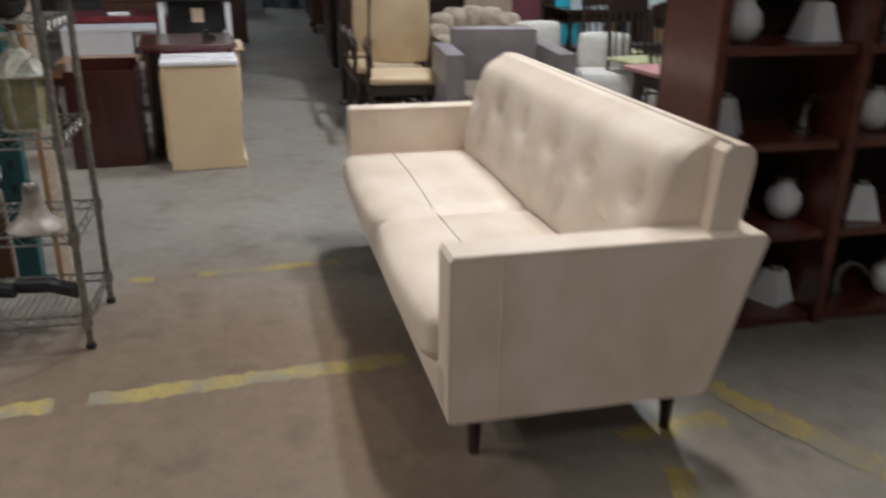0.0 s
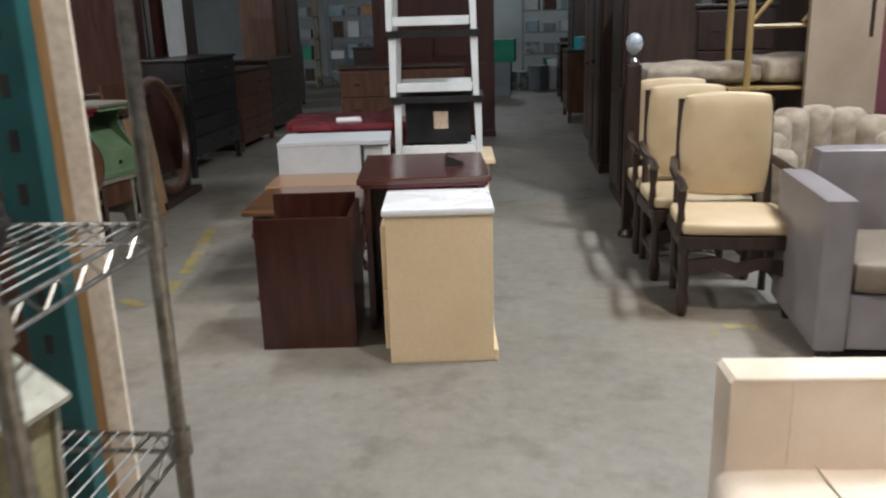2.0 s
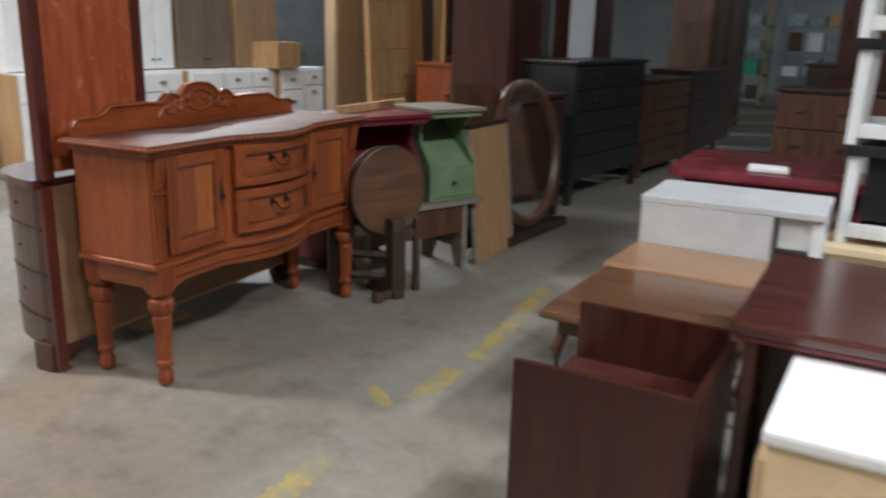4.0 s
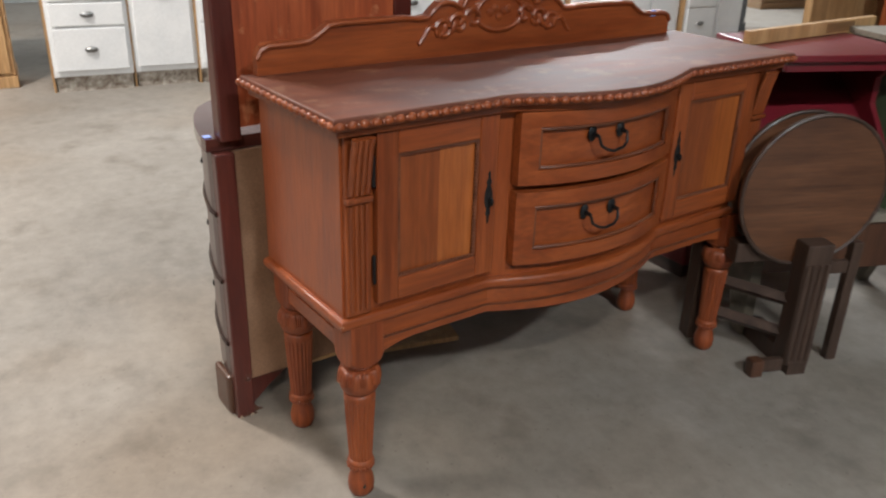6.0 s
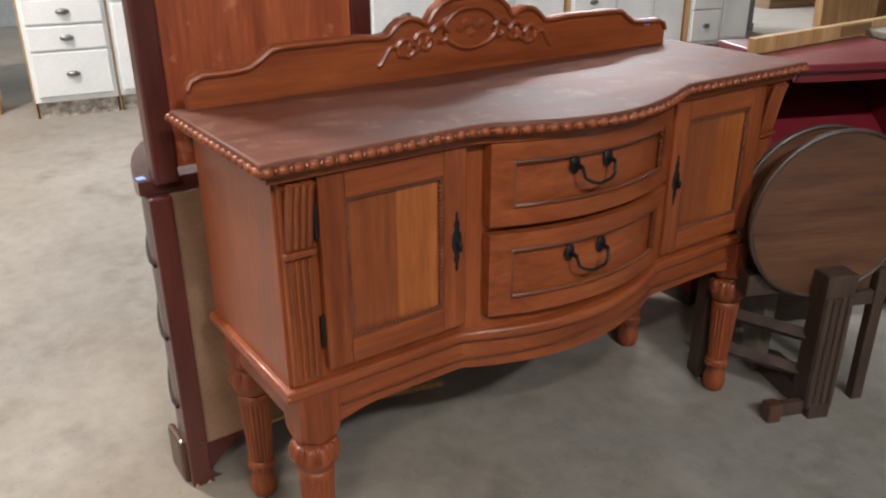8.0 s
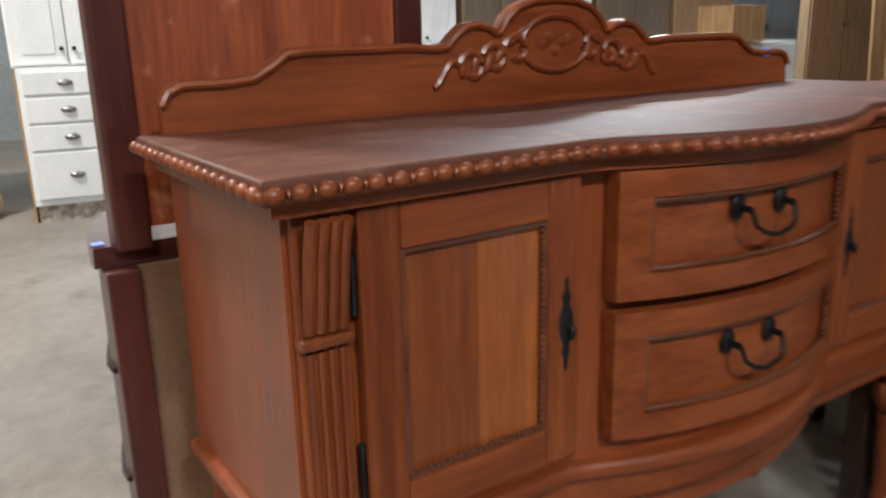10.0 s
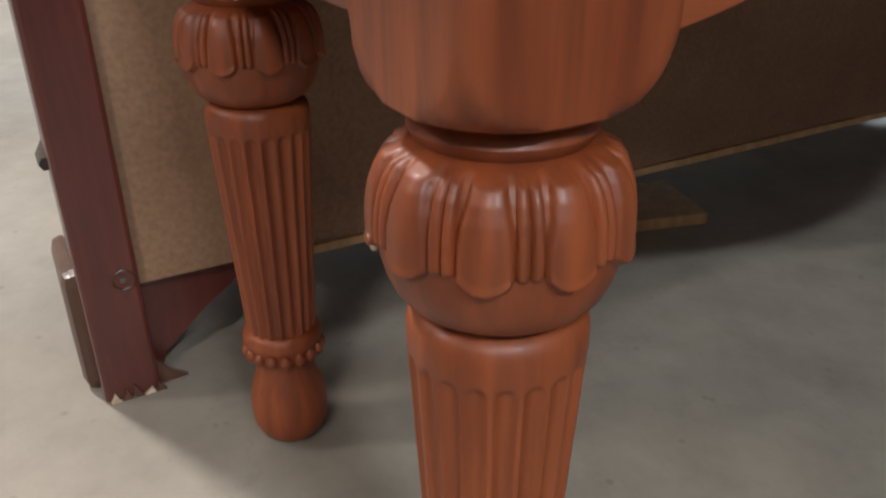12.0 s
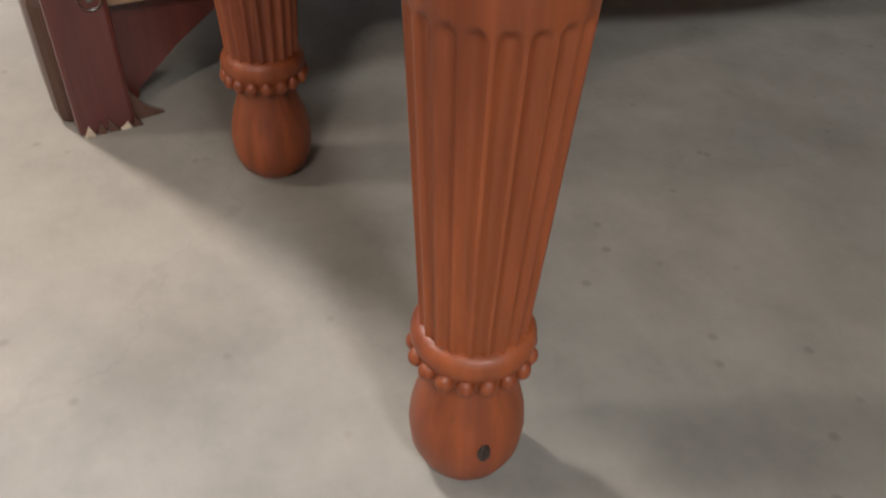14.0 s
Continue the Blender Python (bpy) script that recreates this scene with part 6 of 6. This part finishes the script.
drawer_chest(pose(0.8, 18.8, 0, 0, 0, -90), 1.2, 0.5, 1.0, 3, 2, MAHOGANY, DARK, "mahogany dresser far along the aisle")


def folded_blanket(m, w, d, h, label):
    bm = soft_box(0, w, 0, d, 0, h, 0.01, 10, 0.04)
    for v in bm.verts:
        v.co.z += 0.03 * noise.noise(v.co * 6) * (1 if v.co.z > h * 0.5 else 0)
    o = part("folded_blanket", bm, FLORAL, None, "", True)
    o.matrix_world = m
    tagged(o, label, "cloth")


folded_blanket(pose(0.86, 8.55, 0.97, 0, 0, 0), 0.75, 0.45, 0.12, "pale folded floral blanket on a bamboo shelf")
folded_blanket(pose(1.62, 8.5, 0.97, 0, 0, 5), 0.42, 0.45, 0.16, "thick beige folded blanket on a bamboo shelf")


def bamboo_shelf():
    t = thing("bamboo_shelf", pose(0.8, 8.45, 0, 0, 0, 0), "yellow bamboo open shelf with diagonal struts", "shelf")
    for x in (0.68, 1.3):
        for y in (0.0, 0.5):
            part("post", tube([(x, y, 0), (x, y, 1.85)], 0.022, 8), BRASSY, t, "", True)
    for x in (0.0,):
        for y in (0.0, 0.5):
            part("short_post", tube([(x, y, 0), (x, y, 0.96)], 0.022, 8), BRASSY, t, "", True)
    for z in (0.3, 0.95):
        part("shelf", cube(-0.02, 1.34, -0.02, 0.52, z - 0.02, z, 0.004), BRASSY, t)
    for z in (1.33, 1.75):
        part("rail", tube([(0.68, 0, z), (1.3, 0, z)], 0.016, 6), BRASSY, t)
    for x in (0.68, 1.0):
        part("strut", tube([(x, 0.0, 1.35), (x + 0.3, 0.0, 1.72)], 0.014, 6), BRASSY, t)
    for k in range(4):
        part("pole", tube([(0.1 + 0.15 * k, 0.25, 0.3), (0.1 + 0.15 * k, 0.25, 0.93)], 0.012, 6), BRASSY, t)


bamboo_shelf()
tb = part("tall_board", cube(0, 0.44, 0, 0.05, 0, 2.2, 0.004), BOARD)
part("mark_strip", cube(0.36, 0.385, -0.002, 0.0, 1.25, 1.6, 0), DARK, tb, "dark upright marking")
tb.matrix_world = pose(1.82, 8.35, 0, -1, 0, 0)
tagged(tb, "tall tan board standing on end", "board")
post = part("column", cube(0, 0.3, 0, 0.3, 0, H, 0.01), surface("maroon_column", (0.1, 0.025, 0.035), (0.14, 0.04, 0.05), 0.6, 3))
post.matrix_world = pose(2.36, 8.75, 0)
tagged(post, "maroon painted building column", "", "", "structure")
drawer_chest(pose(0.9, 10.3, 0, 0, 0, 0), 1.3, 0.5, 1.5, 4, 2, DARK, DARK, "black-brown highboy behind the bamboo shelf")
wardrobe(pose(2.2, 10.6, 0, 0, 0, 0), 1.3, 0.55, 2.2, DARK, "dark wardrobe behind the bamboo shelf")


def spindle_chair(m, mat, seat_mat, label, group):
    c = thing("dining_chair", m, label, "chair", group)
    part("seat", soft_box(-0.21, 0.21, 0, 0.42, 0.43, 0.47, 0.008, 5, 0.015), seat_mat, c, "", True)
    for x in (-0.19, 0.19):
        part("leg", tube([(x, 0.03, 0.43), (x * 1.05, 0.02, 0.0)], 0.017, 6), mat, c)
        part("back_post", tube([(x * 1.05, 0.44, 0.0), (x, 0.41, 0.45), (x * 0.97, 0.46, 0.92)], 0.017, 6), mat, c)
    part("crest", prism([(-0.21, 0.84), (0.21, 0.84), (0.2, 0.93), (0.08, 0.96), (-0.08, 0.96), (-0.2, 0.93)], 0.44, 0.465, "y"), mat, c)
    for k in range(4):
        x = -0.12 + 0.08 * k
        part("spindle", tube([(x, 0.42, 0.46), (x, 0.45, 0.85)], 0.01, 6), mat, c)
    part("stretcher", tube([(-0.19, 0.03, 0.2), (0.19, 0.03, 0.2)], 0.011, 6), mat, c)
    return c


LIME = surface("pale_green_seat", (0.32, 0.33, 0.17), (0.42, 0.42, 0.24), 0.7, 8, grain_mix=0.3)
def covered_chair(m):
    c = thing("dining_chair", m, "dining chair under a white cloth slipcover", "chair", "chairs in white slipcovers")
    part("skirt", soft_box(-0.23, 0.23, 0.0, 0.44, 0.06, 0.46, 0.012, 8, 0.03), COVER, c, "hanging white skirt", True)
    part("backrest", soft_box(-0.22, 0.22, 0.4, 0.47, 0.44, 0.86, 0.015, 8, 0.03), COVER, c, "covered back", True)
    for x in (-0.19, 0.19):
        for y in (0.05, 0.4):
            part("leg", tube([(x, y, 0.2), (x, y, 0.0)], 0.016, 6), DARK, c)
    return c


COVER = surface("white_slipcover", (0.45, 0.43, 0.39), (0.56, 0.54, 0.5), 0.8, 9, bump=0.2, fine=40, grain_mix=0.2)
wc = covered_chair(pose(2.42, 7.45, 0, 0, 0, 10) @ Matrix.Diagonal((1, 1, 0.86, 1)))
copy_thing(wc, pose(2.88, 7.5, 0, 0, 0, -15) @ Matrix.Diagonal((1, 1, 0.86, 1)))
dc = spindle_chair(pose(3.3, 6.6, 0, 0, 0, 20), DARK, LIME, "dark spindle-back dining chair with pale green seat", "dark spindle chairs")
rng = random.Random(5)
for i in range(6):
    for j in range(3):
        if i + j:
            copy_thing(dc, pose(3.2 + 0.62 * i + rng.uniform(-0.08, 0.08), 6.5 + 0.75 * j + rng.uniform(-0.1, 0.1), 0, 0, 0, rng.choice((0, 90, 180, 270)) + rng.uniform(-20, 20)))


def dining_table(m, w, d, h, mat, label):
    t = thing("dining_table", m, label, "table", "dining tables right of the aisle")
    part("tabletop", cube(0, w, 0, d, h - 0.03, h, 0.008), mat, t)
    part("apron", cube(0.06, w - 0.06, 0.06, d - 0.06, h - 0.12, h - 0.03, 0.003), DARK, t)
    for x in (0.09, w - 0.09):
        for y in (0.09, d - 0.09):
            part("leg", lathe([(0.035, h - 0.05), (0.035, h - 0.16), (0.02, h - 0.22), (0.034, 0.4), (0.022, 0.1), (0.03, 0.0)], 12, at=(x, y)), DARK, t, "", True)


dining_table(pose(2.5, 5.2, 0, 0, 0, 8), 1.5, 0.9, 0.62, PINK, "low dark table under a dusty pink cloth")
dining_table(pose(3.0, 9.0, 0, 0, 0, 0), 1.6, 0.9, 0.75, DARK, "dark dining table stacked with glassware")
dining_table(pose(4.9, 9.1, 0, 0, 0, 4), 1.4, 0.9, 0.75, WALNUT, "walnut dining table stacked with glassware")
BLUEGLASS = surface("blue_grey_glass", (0.2, 0.34, 0.4), (0.42, 0.5, 0.54), 0.15, 10, grain_mix=0.1)
TURQ = surface("turquoise_plastic", (0.02, 0.3, 0.4), (0.04, 0.4, 0.5), 0.35, 8, grain_mix=0.1)
REDP = surface("red_plastic", (0.45, 0.03, 0.03), (0.55, 0.06, 0.05), 0.4, 8, grain_mix=0.1)


def ware(x, y, z, k):
    if k % 3 == 0:
        t = thing("bowl", pose(x, y, z), "pale glass bowl among the stacked ware", "bowl", "stacked ware")
        part("bowl_body", lathe([(0.05, 0.0), (0.1, 0.04), (0.14, 0.1), (0.135, 0.1), (0.09, 0.045), (0.03, 0.012)], 18), BLUEGLASS, t, "", True)
    elif k % 3 == 1:
        t = thing("vase", pose(x, y, z), "tall blue-grey vase among the stacked ware", "vase", "stacked ware")
        part("vase_body", lathe([(0.05, 0.0), (0.075, 0.08), (0.06, 0.18), (0.03, 0.24), (0.045, 0.29)], 16), BLUEGLASS if k % 2 else OFFWHITE, t, "", True)
    else:
        t = thing("crate", pose(x, y, z, 0, 0, 15 * k), "small open plastic crate among the stacked ware", "crate", "stacked ware")
        tint = (TURQ, OFFWHITE, BLUEGLASS, REDP, BLUEGLASS)[k // 3 % 5]
        for a, b, c, d in ((-0.15, 0.15, -0.1, -0.09), (-0.15, 0.15, 0.09, 0.1), (-0.15, -0.14, -0.09, 0.09), (0.14, 0.15, -0.09, 0.09)):
            part("side", cube(a, b, c, d, 0.0, 0.16, 0.002), tint, t)
        part("bottom", cube(-0.14, 0.14, -0.09, 0.09, 0.0, 0.01, 0), tint, t)


for k in range(26):
    ware(3.15 + 1.3 * rng.random() if k % 2 else 5.05 + 1.1 * rng.random(), 9.15 + 0.6 * rng.random(), 0.752, k)
SMALL_GLASS = surface("pale_glassware", (0.4, 0.48, 0.54), (0.62, 0.68, 0.72), 0.12, 20, grain_mix=0.1)


def tumbler(x, y, z, h):
    t = thing("glass", pose(x, y, z), "pale blue-white drinking glass among the stacked ware", "glass", "glasses on the tables")
    part("cup", lathe([(0.028, 0.0), (0.032, 0.004), (0.04, h), (0.036, h), (0.028, 0.01), (0.004, 0.008)], 12), SMALL_GLASS, t, "", True)


glass_rng = random.Random(11)
for k in range(44):
    tumbler(3.1 + 0.032 * k + glass_rng.uniform(-0.02, 0.02), 9.05 + 0.05 * (k % 2) + glass_rng.uniform(-0.015, 0.015), 0.752, glass_rng.uniform(0.09, 0.16))
for k in range(9):
    ware(1.0 + 0.1 * rng.random(), 14.6 + 0.11 * k, 1.002, k)


def steel_shelving(m, w, h, label, goods):
    t = thing("steel_shelving", m, label, "shelving", "steel shelving with goods")
    for x in (0, w - 0.04):
        for y in (0, 0.46):
            part("post", cube(x, x + 0.04, y, y + 0.04, 0, h, 0.002), (BRASSY, GREY_STEEL)[goods % 2], t)
    zs = [0.15 + 0.5 * k for k in range(int((h - 0.1) / 0.5))]
    for z in zs:
        part("shelf", cube(0, w, 0.0, 0.5, z - 0.03, z, 0.002), GREY_STEEL, t)
    return zs


def goods_box(x, y, z, w, d, h, mat, turn, label, category):
    o = part(category.replace(" ", "_"), cube(-w / 2, w / 2, -d / 2, d / 2, 0, h, 0.012), mat)
    part("lid", cube(-w / 2 - 0.008, w / 2 + 0.008, -d / 2 - 0.008, d / 2 + 0.008, h + 0.001, h + 0.03, 0.006), mat, o)
    o.matrix_world = pose(x, y, z, 0, 0, turn)
    tagged(o, label, category, "boxed goods on the shelving")


for s, (x, y) in enumerate(((2.9, 11.2), (4.7, 11.3), (6.5, 11.4), (3.6, 14.0), (5.6, 14.0))):
    zs = steel_shelving(pose(x, y, 0), 1.6, 2.3, "tall steel shelving crowded with mixed salvage", s)
    for z in zs:
        for j in range(4):
            m_ = rng.choice((BLUEGLASS, OFFWHITE, TURQ, REDP, PINE, GREY_STEEL, DARK, CLUTTER, CLUTTER, WALNUT))
            goods_box(x + 0.25 + 0.37 * j, y + 0.25, z + 0.001, rng.uniform(0.18, 0.3), 0.32, rng.uniform(0.12, 0.33), m_, rng.uniform(-12, 12), "lidded storage box with mixed salvage", "storage box")

# ---- far end of the hall ----
for s, x in enumerate((-6.4, -4.5, -2.7, 0.2, 2.0, 3.8)):
    zs = steel_shelving(pose(x, 22.5 + 0.3 * (s % 2), 0), 1.7, 2.4, "steel shelving with goods at the hall's far end", s)
    for z in zs:
        for j in range(4):
            m_ = rng.choice((BLUEGLASS, OFFWHITE, GREEN_BIN, GREY_STEEL, PINE, DARK, CLUTTER, CLUTTER, WALNUT))
            goods_box(x + 0.25 + 0.4 * j, 22.75 + 0.3 * (s % 2), z + 0.001, rng.uniform(0.2, 0.34), 0.34, rng.uniform(0.15, 0.36), m_, rng.uniform(-10, 10), "lidded storage box with mixed salvage", "storage box")
goods_box(-0.35, 19.2, 0.0, 0.5, 0.5, 0.62, GREY_STEEL, 8, "grey plastic bin at the aisle's end", "waste bin")
goods_box(-0.35, 19.2, 0.652, 0.75, 0.45, 0.4, GREEN_BIN, -6, "green plastic tote on a grey bin", "storage tote")
for k in range(8):
    goods_box(-1.0 + 0.38 * k, 20.4 + 0.2 * (k % 2), 0.0, 0.3, 0.3, 0.35 + 0.12 * (k % 3), (GREY_STEEL, OFFWHITE, DARK, CLUTTER)[k % 4], 12 * k, "lidded bin on the floor at the aisle's end", "storage bin")
# furniture standing in the middle of the aisle further back
drawer_chest(pose(-1.9, 11.8, 0, 0, 0, 4), 1.35, 0.5, 0.98, 3, 2, WALNUT, DARK, "dark wooden dresser with a pale dusty top")
wardrobe(pose(-1.75, 13.2, 0, 0, 0, 3), 1.5, 0.55, 2.2, MAHOGANY, "red-brown mahogany wardrobe in the middle row")
drawer_chest(pose(-2.4, 15.2, 0, 0, 0, 0), 1.2, 0.5, 1.1, 4, 1, DARK, DARK, "dark chest of drawers in the middle row")
wardrobe(pose(-1.9, 16.4, 0, 0, 0, 0), 1.2, 0.5, 2.0, WALNUT, "walnut wardrobe in the middle row")
